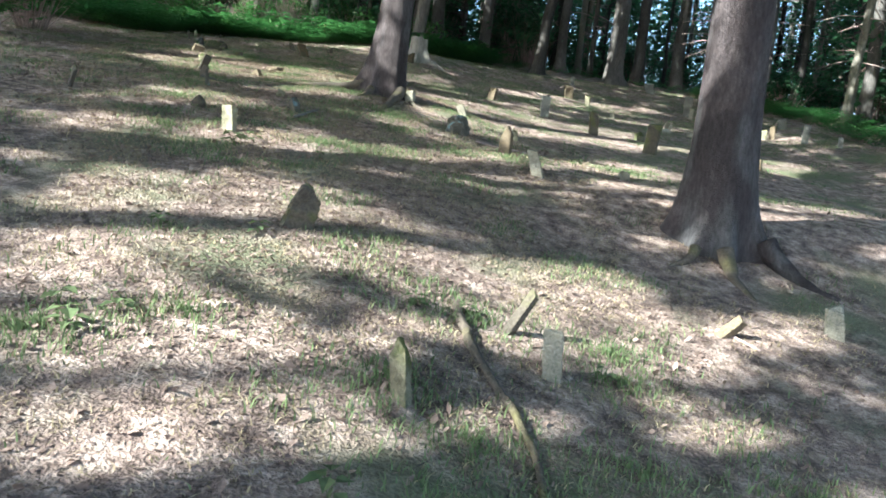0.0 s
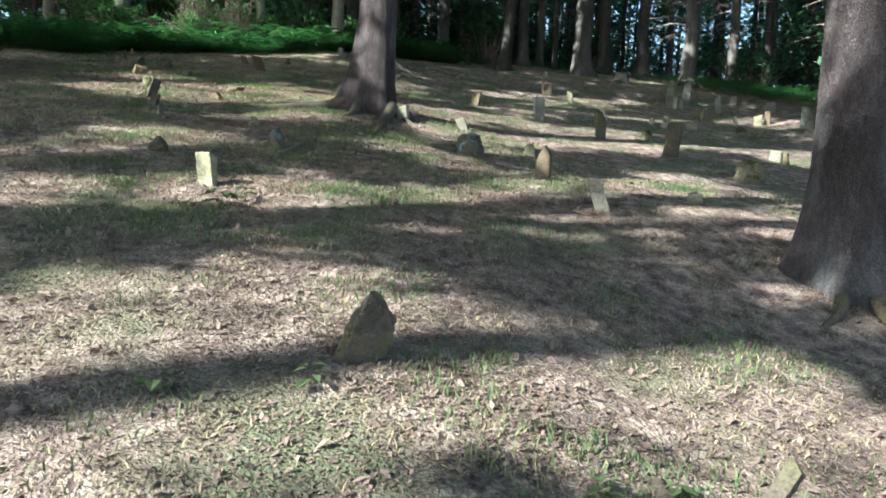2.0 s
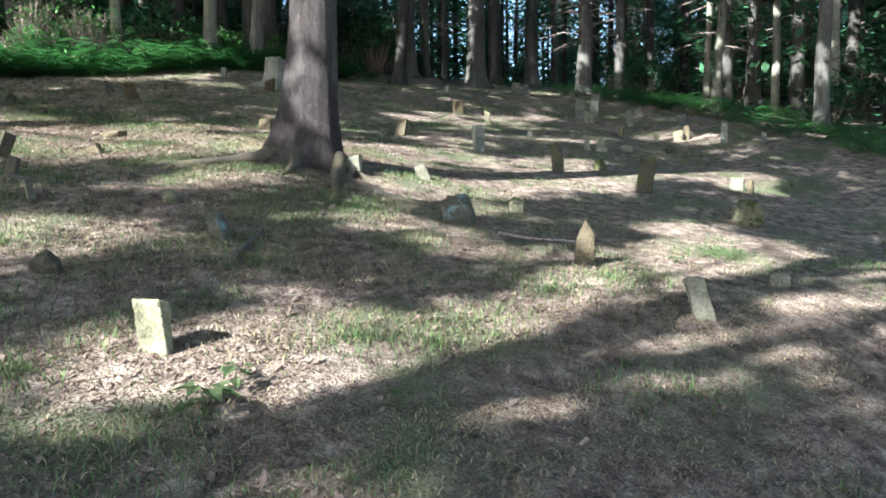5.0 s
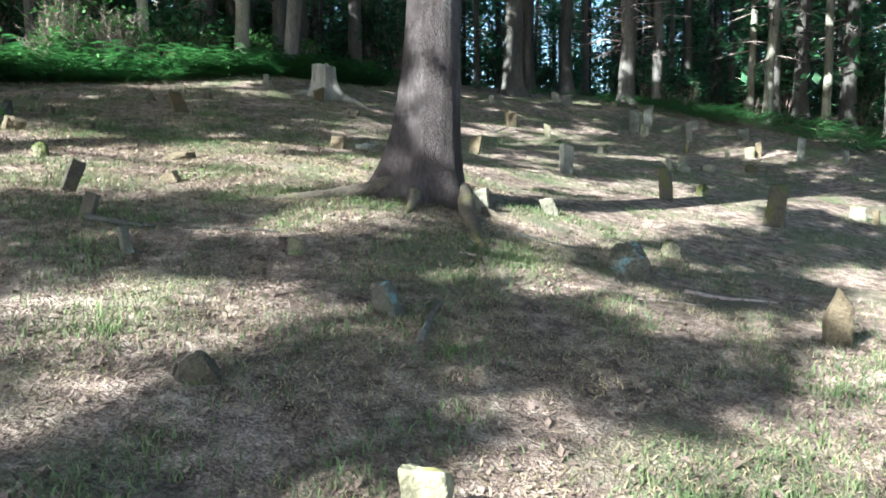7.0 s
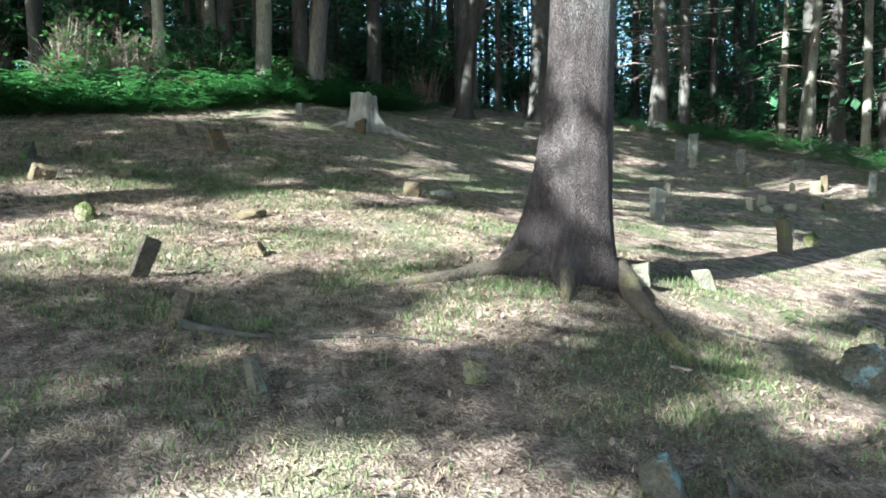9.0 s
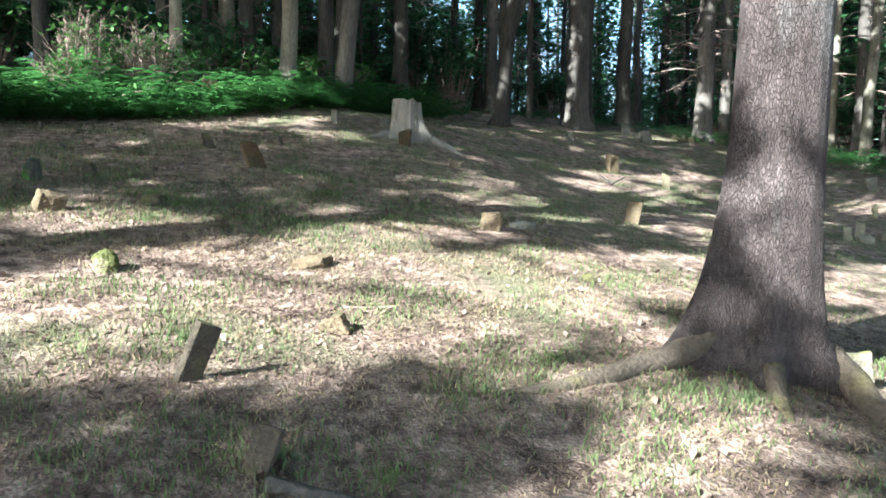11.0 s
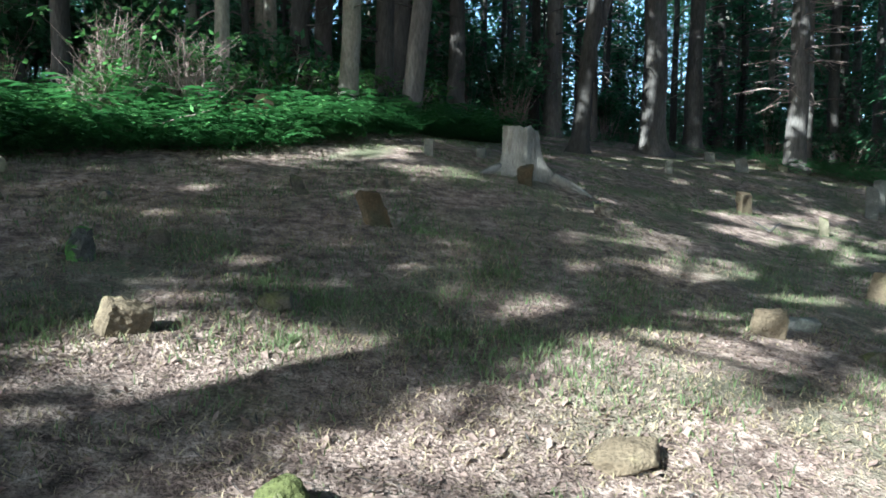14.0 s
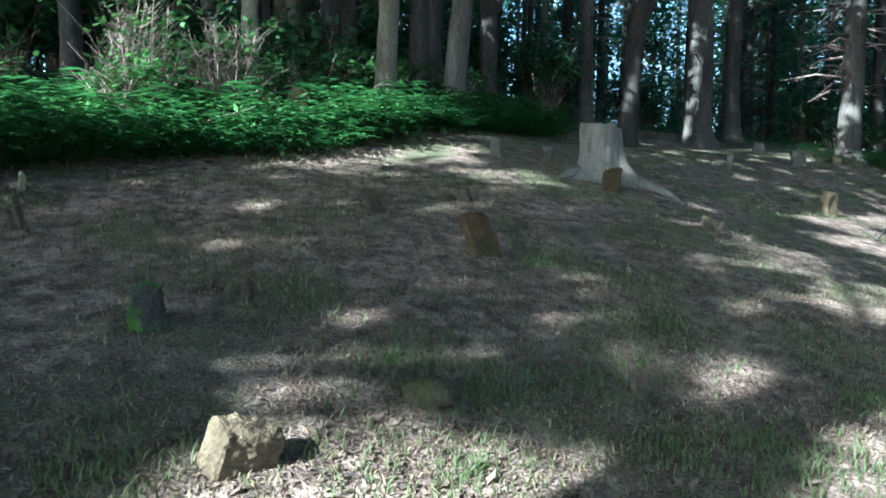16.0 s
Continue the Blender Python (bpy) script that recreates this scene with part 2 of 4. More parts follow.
def leaf_cards(rng, centre, spread, count, size, flat=0.5):
    """Verts and faces of small pointed leaves (bent quads) about a centre."""
    verts, faces = [], []
    for _ in range(count):
        c = centre + Vector((rng.gauss(0, 1) * spread, rng.gauss(0, 1) * spread, rng.gauss(0, 1) * spread * flat))
        d = Vector((rng.uniform(-1, 1), rng.uniform(-1, 1), rng.uniform(-0.5, 0.4))).normalized()
        w = d.cross(Vector((rng.uniform(-.5, .5), rng.uniform(-.5, .5), 1))).normalized()
        s = size * rng.uniform(0.6, 1.3)
        o = len(verts)
        verts += [c - d * s, c + w * s * 0.55 - Vector((0, 0, s * 0.1)), c + d * s, c - w * s * 0.55 - Vector((0, 0, s * 0.1))]
        faces.append((o, o + 1, o + 2, o + 3))
    return verts, faces


# ---------------------------------------------------------------- ground
def axis_steps(lo, hi, step, far):
    inner = list(np.arange(lo, hi + 1e-6, step))
    out, d, a = [], step, hi
    while a < far:
        d *= 1.35
        a += d
        out.append(a)
    left, d, a = [], step, lo
    while a > -far:
        d *= 1.35
        a -= d
        left.append(a)
    return left[::-1] + inner + out


XS, YS = axis_steps(-11, 13, 0.13, 900), axis_steps(-3, 29, 0.13, 900)
gv = [(x, y, ground_z(x, y)) for y in YS for x in XS]
nx = len(XS)
gf = [(j * nx + i, j * nx + i + 1, (j + 1) * nx + i + 1, (j + 1) * nx + i) for j in range(len(YS) - 1) for i in range(nx - 1)]
thing("ground", mesh_of("ground", gv, gf, SOIL), Matrix(), "brown leaf litter ground with thin green grass patches", "ground", kind="structure")


# ---------------------------------------------------------------- sunlit gaps in the crowns of the added, unseen trees
GAPS = []


def gap(x1, y1, x2, y2, half, leafy=0.0):
    """A gap left in the added, unseen crowns to light a strip of ground; leafy: the share of it that small sprays still
    cover.
    """
    GAPS.append((Vector((x1, y1)), Vector((x2, y2)), half, leafy))


gap(-2.26, 3.79, -1.19, 4.20, 0.34, 0.10)
gap(-1.11, 3.97, 0.28, 5.04, 0.35, 0.00)
gap(0.52, 5.05, 0.79, 5.20, 0.22, 0.20)
gap(-2.04, 3.20, -1.46, 3.34, 0.19, 0.30)
gap(-1.60, 2.70, -0.36, 3.12, 0.25, 0.15)
gap(-1.45, 2.33, -0.42, 2.68, 0.19, 0.15)
gap(0.02, 3.72, 1.49, 4.78, 0.25, 0.25)
gap(0.57, 3.78, 1.80, 4.40, 0.29, 0.10)
gap(1.88, 4.50, 2.75, 4.75, 0.26, 0.05)
gap(-0.73, 2.06, -0.39, 2.15, 0.19, 0.44)
gap(-0.01, 2.41, 0.44, 2.70, 0.19, 0.44)
gap(1.42, 3.21, 1.60, 3.25, 0.19, 0.20)
gap(-4.16, 8.13, -3.60, 8.57, 0.37, 0.56)
gap(-3.76, 6.43, -3.07, 6.80, 0.27, 0.62)
gap(-2.08, 6.98, -1.45, 7.58, 0.24, 0.62)
gap(1.56, 8.39, 3.04, 10.10, 0.58, 0.05)
gap(-0.62, 12.55, 2.26, 15.79, 0.34, 0.20)
gap(0.97, 11.63, 3.70, 14.56, 0.29, 0.30)
gap(4.23, 7.92, 4.44, 7.83, 1.20, 0.15)
gap(-1.50, 5.29, -0.91, 5.51, 0.19, 0.50)
gap(-2.93, 6.94, -0.58, 7.55, 0.23, 0.50)
gap(0.17, 7.80, 0.84, 7.93, 0.28, 0.05)
gap(1.31, 8.00, 1.85, 8.13, 0.19, 0.00)
gap(2.65, 9.35, 3.21, 9.53, 0.66, 0.25)
gap(2.21, 7.66, 2.60, 7.62, 0.61, 0.10)
gap(-1.66, 5.25, -0.80, 5.32, 0.19, 0.30)
gap(-2.41, 5.04, -1.01, 5.09, 0.19, 0.30)
gap(-0.89, 4.93, -0.50, 5.06, 0.19, 0.30)
gap(-2.10, 4.67, -1.50, 4.68, 0.19, 0.56)
gap(-0.18, 4.69, 1.37, 5.20, 0.21, 0.00)
gap(1.95, 6.09, 2.29, 6.20, 0.19, 0.20)
gap(0.16, 4.69, 1.18, 4.92, 0.19, 0.00)
gap(-0.98, 4.53, -0.15, 4.66, 0.19, 0.20)
gap(-0.53, 11.07, 2.22, 12.99, 0.35, 0.20)
gap(7.35, 19.11, 8.41, 18.02, 0.50, 0.10)
gap(6.17, 14.27, 6.69, 14.14, 0.65, 0.20)
gap(1.18, 16.47, 4.50, 19.74, 0.26, 0.30)
gap(-3.59, 9.01, -2.80, 8.97, 0.19, 0.50)
gap(-0.41, 12.91, 1.61, 14.96, 0.23, 0.30)
gap(-0.14, 11.07, 3.50, 13.05, 0.29, 0.10)
gap(1.87, 12.77, 3.72, 13.35, 0.35, 0.00)
gap(-0.43, 8.71, 0.09, 8.76, 0.19, 0.75)
gap(2.33, 9.23, 3.03, 9.46, 0.37, 0.10)
gap(1.07, 8.26, 3.08, 8.96, 0.19, 0.00)
gap(0.27, 7.86, 0.54, 7.81, 0.27, 0.00)
gap(-0.23, 7.62, -0.15, 7.59, 0.19, 0.30)
gap(1.85, 7.87, 2.34, 8.00, 0.26, 0.15)
gap(-1.71, 7.65, -0.88, 7.48, 0.19, 0.44)
gap(-3.05, 7.18, -2.57, 7.11, 0.19, 0.30)
gap(-2.95, 6.86, -2.24, 6.90, 0.19, 0.05)
gap(-1.96, 7.09, -1.02, 7.10, 0.19, 0.30)
gap(-1.56, 6.51, -0.76, 6.63, 0.19, 0.56)
gap(-0.69, 6.75, 0.17, 6.90, 0.19, 0.50)
gap(0.61, 7.16, 1.33, 7.12, 0.21, 0.62)
gap(4.84, 18.66, 5.82, 18.57, 0.69, 0.20)
gap(7.94, 19.22, 8.39, 18.43, 0.40, 0.00)
gap(5.64, 13.12, 6.24, 13.28, 0.29, 0.00)
gap(2.08, 19.55, 5.94, 21.15, 0.31, 0.30)
gap(-3.96, 9.25, -2.68, 9.08, 0.19, 0.10)
gap(-4.01, 9.07, -3.23, 8.93, 0.19, 0.50)
gap(0.00, 12.88, 2.64, 14.28, 0.19, 0.20)
gap(1.23, 12.52, 4.04, 13.59, 0.29, 0.05)
gap(-0.60, 10.89, 0.35, 11.27, 0.20, 0.15)
gap(0.15, 10.49, 0.62, 10.67, 0.19, 0.30)
gap(-0.43, 9.28, -0.16, 9.28, 0.22, 0.25)
gap(-1.11, 9.67, -0.68, 9.81, 0.19, 0.20)
gap(4.33, 13.81, 5.30, 14.00, 0.25, 0.20)
gap(2.16, 16.71, 4.86, 17.37, 0.47, 0.20)
gap(-5.29, 14.15, -4.96, 14.21, 0.21, 0.10)
gap(-3.40, 14.90, -3.17, 14.99, 0.22, 0.30)
gap(-1.15, 15.91, -0.39, 16.39, 0.24, 0.10)
gap(1.27, 18.12, 2.76, 18.74, 0.29, 0.30)
gap(0.36, 15.79, 2.90, 16.86, 0.33, 0.15)
gap(-2.91, 14.18, -2.16, 14.37, 0.26, 0.10)
gap(-2.16, 12.91, -0.71, 13.20, 0.63, 0.00)
gap(-1.26, 13.47, 0.12, 13.96, 0.36, 0.10)
gap(-4.41, 12.97, -2.97, 13.09, 0.43, 0.10)
gap(-4.21, 12.59, -3.22, 12.27, 0.31, 0.05)
gap(-5.29, 12.80, -4.85, 12.75, 0.22, 0.15)
gap(-5.17, 12.21, -4.60, 12.13, 0.19, 0.30)
gap(-4.97, 11.76, -3.82, 11.64, 0.19, 0.30)
gap(-3.46, 11.85, -2.54, 11.67, 0.22, 0.56)
gap(-2.08, 11.94, -1.77, 11.81, 0.20, 0.20)
gap(-2.41, 11.00, -2.14, 11.08, 0.19, 0.50)
gap(-2.08, 10.67, -1.64, 10.80, 0.19, 0.62)
gap(-5.77, 19.74, -2.91, 20.22, 0.20, 0.10)
gap(-2.87, 19.16, -2.25, 19.33, 0.19, 0.30)
gap(-1.68, 16.80, -0.39, 17.21, 0.19, 0.62)
gap(1.01, 18.17, 2.87, 18.98, 0.23, 0.20)
gap(-1.31, 15.97, -0.98, 16.01, 0.28, 0.15)
gap(-3.34, 14.99, -3.04, 14.96, 0.23, 0.44)
gap(-0.72, 15.59, -0.62, 15.59, 0.27, 0.10)
gap(-3.19, 14.24, -1.59, 14.70, 0.23, 0.10)
gap(-3.75, 13.76, -2.67, 13.85, 0.26, 0.30)
gap(-5.53, 14.25, -4.78, 14.12, 0.19, 0.10)
gap(-5.46, 14.02, -5.25, 13.95, 0.19, 0.10)
gap(-4.93, 14.27, -4.49, 14.45, 0.19, 0.44)
gap(-5.61, 19.55, -2.71, 20.64, 0.31, 0.27)
gap(-7.17, 20.75, -3.38, 22.68, 0.9, 0.55)
gap(-8.2, 20.5, -6.4, 21.2, 0.3, 0.4)
gap(-6.0, 21.0, -3.8, 22.2, 0.35, 0.4)
gap(-7.2, 22.8, -5.0, 23.6, 0.5, 0.5)
gap(-3.6, 23.4, -2.2, 24.2, 0.2)
gap(-7.0, 19.9, -4.8, 20.6, 0.25, 0.3)
gap(-4.2, 20.9, -2.0, 22.3, 0.4, 0.25)


def lit(x, y, grow=0.0):
    """How open the crowns are above a place, 0 to 1."""
    p = Vector((x, y))
    ragged = 0.22 * noise.noise(Vector((x * 1.7, y * 1.7, 5)))
    best = 0.0
    for a, b, half, leafy in GAPS:
        ab = b - a
        s = min(1, max(0, (p - a).dot(ab) / max(ab.length_squared, 1e-6)))
        if (p - a - ab * s).length < half + grow + ragged * min(1, half * 2):
            best = max(best, 1 - leafy)
    if best == 0 and (x > 11 or y > 25.5) and noise.noise(Vector((x * 0.7, y * 1.3, 9))) > 0.07:
        best = 1.0
    if best == 0 and noise.noise(Vector((x * 1.5, y * 2.6, 14))) > 0.62:
        best = 0.6
    return best


# ---------------------------------------------------------------- stones
def stone_mesh(name, w, th, h, kind, colour, seed):
    """A split fieldstone: a block cut by planes into broken faces, its edges worn and its faces pitted."""
    rng = random.Random(seed)
    u = rng.uniform
    depth = 0.3 if kind != "rock" else 0.45
    bm = bmesh.new()
    bmesh.ops.create_cube(bm, size=1)
    for v in bm.verts:
        v.co.z = -depth if v.co.z < 0 else 1

    def cut(a, b, c, limit):
        """Takes off all beyond a x + b y + c z = limit, in shares of the block's sides."""
        no = Vector((a, b, c))
        bmesh.ops.bisect_plane(bm, geom=bm.verts[:] + bm.edges[:] + bm.faces[:], plane_co=no * (limit / no.length_squared), plane_no=no, clear_outer=True)

    if kind == "rock":
        half = (1 + depth) / 2
        for _ in range(18):
            d = Vector((rng.gauss(0, 1), rng.gauss(0, 1), rng.gauss(0.2, 1))).normalized()
            cut(d.x, d.y, d.z, math.sqrt(0.25 * (d.x ** 2 + d.y ** 2) + (d.z * half) ** 2) * u(0.94, 1.12) + d.z * (1 - depth) / 2)
    else:
        tilt, droop = u(-0.2, 0.2), (rng.choice((-1, 1)), rng.choice((-1, 1)))
        for v in bm.verts:
            sx, sy = (1 if v.co.x > 0 else -1), (1 if v.co.y > 0 else -1)
            v.co.x += u(-0.11, 0.04) * sx
            v.co.y += u(-0.11, 0.04) * sy
            if v.co.z > 0:
                v.co.z += u(-0.1, 0) + tilt * v.co.x - (u(0.1, 0.28) if (sx, sy) == droop else 0)
                if kind == "point":
                    v.co = Vector((v.co.x * 0.95, v.co.y, 0.62 + 0.06 * sx))
                if kind == "crag":
                    v.co.z -= 0.3 * (sx > 0) + 0.05 * sy
                    v.co.x *= 0.86
        if kind in ("point", "crag"):
            for y in (-0.3, 0.3):
                bm.verts.new((u(-0.12, 0.0), y, u(0.95, 1.02)))
    hull = bmesh.new()
    for v in bm.verts:
        hull.verts.new((v.co.x * w, v.co.y * th, v.co.z * h))
    bm.free()
    bm = hull
    bmesh.ops.remove_doubles(bm, verts=bm.verts[:], dist=min(w, th) * 0.04)
    bmesh.ops.convex_hull(bm, input=bm.verts[:])
    bmesh.ops.dissolve_limit(bm, angle_limit=radians(4), verts=bm.verts[:], edges=bm.edges[:])
    small = min(w, th, h)
    bmesh.ops.bevel(bm, geom=bm.edges[:], offset=small * (0.12 if kind == "rock" else 0.055), segments=1, affect="EDGES", clamp_overlap=True)
    bmesh.ops.triangulate(bm, faces=bm.faces[:])
    for _ in range(4):
        long = [e for e in bm.edges if e.calc_length() > max(0.02, max(w, h) * 0.1)]
        if not long:
            break
        bmesh.ops.subdivide_edges(bm, edges=long, cuts=1)
        bmesh.ops.triangulate(bm, faces=[f for f in bm.faces if len(f.verts) > 3])
    bm.normal_update()
    off = Vector((u(0, 90), u(0, 90), u(0, 90)))
    rough = small * (0.13 if kind != "crag" else 0.2)
    moves = []
    for v in bm.verts:
        q = off + v.co * (2.2 / max(w, h, 0.1))
        moves.append(v.normal * rough * (noise.noise(q) + 0.6 * noise.noise(q * 3.1) + 0.35 * noise.noise(q * 8)))
    for v, d in zip(bm.verts, moves):
        v.co += d
    me = bpy.data.meshes.new(name)
    bm.to_mesh(me)
    bm.free()
    me.materials.append(STONES[colour])
    me.polygons.foreach_set("use_smooth", [True] * len(me.polygons))
    me.set_sharp_from_angle(angle=radians(28))
    return me


COUNT = [0]


def stone(x, y, w, th, h, yaw, lean, kind, colour, label):
    COUNT[0] += 1
    name = {"rock": "fieldstone"}.get(kind, "grave_marker")
    lean = max(-42, min(42, lean))
    m = Matrix.Translation((x, y, ground_z(x, y))) @ pose(0, 0, 0, 0, 0, yaw * 0 - 12) @ pose(0, 0, 0, 0, lean, 0) @ pose(0, 0, 0, 0, 0, yaw + 12)
    thing(name, stone_mesh(name, w, th, h, kind, colour, COUNT[0]), m, label, "stone" if kind == "rock" else "gravestone", "grave markers in the clearing" if kind != "rock" else "")


stone(0.60, 3.38, 0.107, 0.065, 0.274, -18, -5, "block", "pale", "squared grey fieldstone marker with green foot in leaf litter")
stone(-0.13, 2.78, 0.104, 0.058, 0.268, -40, -6, "crag", "moss", "jagged mossy fieldstone marker standing in dry leaves")
stone(0.39, 3.77, 0.065, 0.043, 0.282, -60, 28, "slab", "dark", "narrow dark slab leaning far over in the litter")
stone(1.91, 4.52, 0.083, 0.068, 0.183, -60, 43, "slab", "tan", "short brown stone stub leaning over beside the big pine")
stone(2.89, 4.92, 0.133, 0.068, 0.240, -15, -6, "block", "pale", "small pale upright stone marker in sunlit grass")
# The dark colour stands in for the shade this slab lies in.
stone(-1.02, 4.51, 0.227, 0.120, 0.30, 25, 16, "crag", "dark", "thick brown slab tilted sideways in the leaf litter")
stone(-4.08, 10.82, 0.104, 0.053, 0.195, -20, 20, "slab", "dark", "small dark stone marker leaning on the slope")
stone(-4.74, 8.33, 0.092, 0.043, 0.260, -50, 18, "slab", "dark", "dark slab marker leaning on the upper slope")
stone(-2.38, 7.15, 0.163, 0.083, 0.266, -30, -6, "block", "white", "cream white squared grave marker with mossy stained top")
stone(1.78, 14.72, 0.116, 0.190, 0.460, -86, 2, "slab", "grey", "thin grey upright stone seen edge on")
stone(2.60, 13.30, 0.113, 0.174, 0.460, -81, -4, "slab", "dark", "tall thin dark stone marker with pale edge")
stone(3.40, 12.20, 0.237, 0.085, 0.530, -28, 6, "slab", "dark", "broad dark slate slab standing upright")
stone(0.60, 8.50, 0.160, 0.103, 0.36, -30, 2, "point", "tan", "tan pointed sandstone marker in sunlit grass")
stone(0.90, 7.40, 0.126, 0.060, 0.31, -25, -18, "slab", "pale", "pale bluish lichen slab leaning backward")
stone(1.96, 7.94, 0.132, 0.105, 0.101, -15, 0, "rock", "pale", "small pale lump of stone in sunlit grass")
stone(0.00, 9.90, 0.302, 0.272, 0.245, -16, -15, "rock", "blue", "rounded bluish lichen boulder half sunk in litter")
stone(0.87, 10.64, 0.147, 0.118, 0.147, -16, -9, "rock", "moss", "small mossy stone lump beside the boulder")
stone(0.05, 11.50, 0.133, 0.068, 0.183, -26, -22, "slab", "pale", "small pale stone tilted against the grass")
stone(-0.83, 11.15, 0.161, 0.083, 0.215, -21, -3, "block", "pale", "pale yellow block of stone against pine roots")
stone(3.81, 17.39, 0.137, 0.071, 0.186, -16, 0, "point", "pale", "tiny pale pointed stone marker")
stone(4.88, 16.23, 0.139, 0.071, 0.264, -46, 5, "slab", "pale", "small yellowish upright stone in sun")
stone(5.46, 16.24, 0.245, 0.147, 0.145, -16, 0, "rock", "pale", "low pale stone at ground level")
stone(6.85, 18.87, 0.113, 0.070, 0.324, -56, 5, "slab", "dark", "thin dark upright marker on far slope")
stone(8.00, 20.35, 0.150, 0.077, 0.476, -46, -7, "slab", "grey", "grey upright marker leaning on far slope")
stone(7.38, 18.12, 0.109, 0.056, 0.260, -36, -6, "point", "white", "small white pointed marker in the sun")
stone(7.93, 18.09, 0.198, 0.101, 0.236, -26, 0, "block", "white", "small white block marker in the sun")
stone(8.18, 18.10, 0.133, 0.054, 0.343, -36, 0, "slab", "tan", "small brown upright stone near white markers")
stone(6.80, 16.68, 0.212, 0.170, 0.165, -16, 0, "rock", "dark", "low dark stone on the bare slope")
stone(9.19, 19.79, 0.223, 0.114, 0.294, -26, -6, "block", "grey", "pale grey stone near the fern edge")
stone(8.70, 17.43, 0.150, 0.061, 0.511, -26, 3, "slab", "grey", "grey slab in shade by the ferns")
stone(9.24, 16.75, 0.114, 0.058, 0.272, -26, 0, "slab", "grey", "small grey marker beside the fern bank")
stone(5.58, 12.98, 0.194, 0.119, 0.198, -26, 0, "block", "pale", "pale sunlit block of stone on the slope")
stone(5.61, 12.71, 0.085, 0.052, 0.202, -66, -5, "slab", "tan", "small brown stone beside a pale block")
stone(3.94, 10.74, 0.323, 0.291, 0.311, -16, 0, "rock", "moss", "dark mossy hump of stone on the slope")
stone(3.65, 13.93, 0.178, 0.161, 0.178, -16, 0, "rock", "moss", "small green mossy lump on the slope")
stone(6.91, 20.78, 0.126, 0.065, 0.359, -36, 0, "slab", "pale", "thin pale upright stone in shade")
stone(7.57, 21.66, 0.239, 0.073, 0.664, -26, 5, "slab", "grey", "broad grey slab on the upper slope")
stone(6.58, 24.46, 0.298, 0.152, 0.355, -26, -6, "block", "grey", "grey stone block on the upper slope")
stone(8.70, 25.39, 0.223, 0.137, 0.189, -26, 0, "block", "white", "tiny white stone on the upper slope")
stone(8.97, 21.52, 0.188, 0.096, 0.256, -36, 0, "block", "grey", "small grey stone at the fern edge")
stone(-2.13, 8.96, 0.138, 0.099, 0.199, -52, -21, "slab", "blue", "blue grey lichen stone slumped in the litter")
stone(-3.67, 9.96, 0.107, 0.054, 0.178, -67, -9, "slab", "blue", "small bluish lichen slab leaning in shade")
stone(-2.59, 9.94, 0.113, 0.101, 0.106, -17, -7, "rock", "moss", "small dark mossy stone in leaf litter")
stone(-3.14, 8.27, 0.199, 0.119, 0.109, -16, -29, "rock", "dark", "dark low stone with bluish lichen face")
# Dark in place of tan: the shade on its face is put into the colour.
stone(-4.36, 11.54, 0.126, 0.047, 0.29, 30, 22, "slab", "dark", "brown slab leaning with its dark side shaded")
stone(-1.70, 14.60, 0.218, 0.112, 0.177, -42, 7, "slab", "tan", "flat tan slab tilted beside sunlit leaves")
stone(-1.29, 14.74, 0.268, 0.134, 0.082, -17, 0, "rock", "grey", "low grey stone behind a tilted slab")
stone(0.67, 15.79, 0.192, 0.078, 0.299, -37, 11, "slab", "tan", "upright mossy tan slab in sunlight")
stone(3.46, 19.07, 0.139, 0.071, 0.270, -37, 0, "slab", "moss", "small green upright stone on the slope")
stone(4.54, 16.12, 0.113, 0.058, 0.201, -37, -5, "slab", "pale", "small pale marker on the sunlit slope")
stone(4.80, 16.04, 0.217, 0.152, 0.117, -17, 0, "rock", "pale", "low pale stone on the sunlit slope")
stone(-4.93, 13.07, 0.156, 0.140, 0.125, -18, 0, "rock", "moss", "round green mossy stone in dry grass")
stone(-3.62, 13.27, 0.284, 0.227, 0.080, -38, -13, "rock", "tan", "flat tan slab lying tilted in the leaves")
stone(-3.59, 12.09, 0.146, 0.089, 0.087, -33, -19, "slab", "tan", "pale brown slab end rising from the leaves")
stone(-1.61, 12.79, 0.084, 0.067, 0.058, -18, -13, "rock", "dark", "small dark stone in blazing sun patch")
stone(-1.22, 14.19, 0.203, 0.081, 0.071, -18, 0, "rock", "dark", "low dark stone in the grass")
stone(3.11, 20.36, 0.252, 0.121, 0.38, 10, -3, "slab", "tan", "greyish slab with a forked twig before it")
stone(-5.58, 14.51, 0.227, 0.146, 0.15, 20, 22, "slab", "tan", "tan sandstone boulder tilted in the leaf litter")
stone(-3.86, 16.73, 0.210, 0.086, 0.33, 8, -20, "slab", "rust", "orange brown slab leaning back with moss")
stone(-4.41, 17.81, 0.126, 0.077, 0.22, 10, -22, "crag", "dark", "dark jagged stone leaning on the slope")
stone(-3.52, 18.16, 0.122, 0.075, 0.114, -38, -15, "slab", "dark", "small dark stone behind a leaning slab")
stone(-6.83, 17.18, 0.090, 0.046, 0.200, -58, -14, "slab", "dark", "dark slab leaning beside a pale marker")
stone(-7.06, 18.08, 0.064, 0.043, 0.143, -58, 10, "slab", "white", "pale white marker tilted in shade")
stone(-6.55, 18.53, 0.047, 0.043, 0.103, -38, 0, "slab", "dark", "small dark stub of stone in grass")
stone(-6.09, 17.32, 0.139, 0.111, 0.062, -18, 0, "rock", "blue", "low bluish stone in leaf litter")
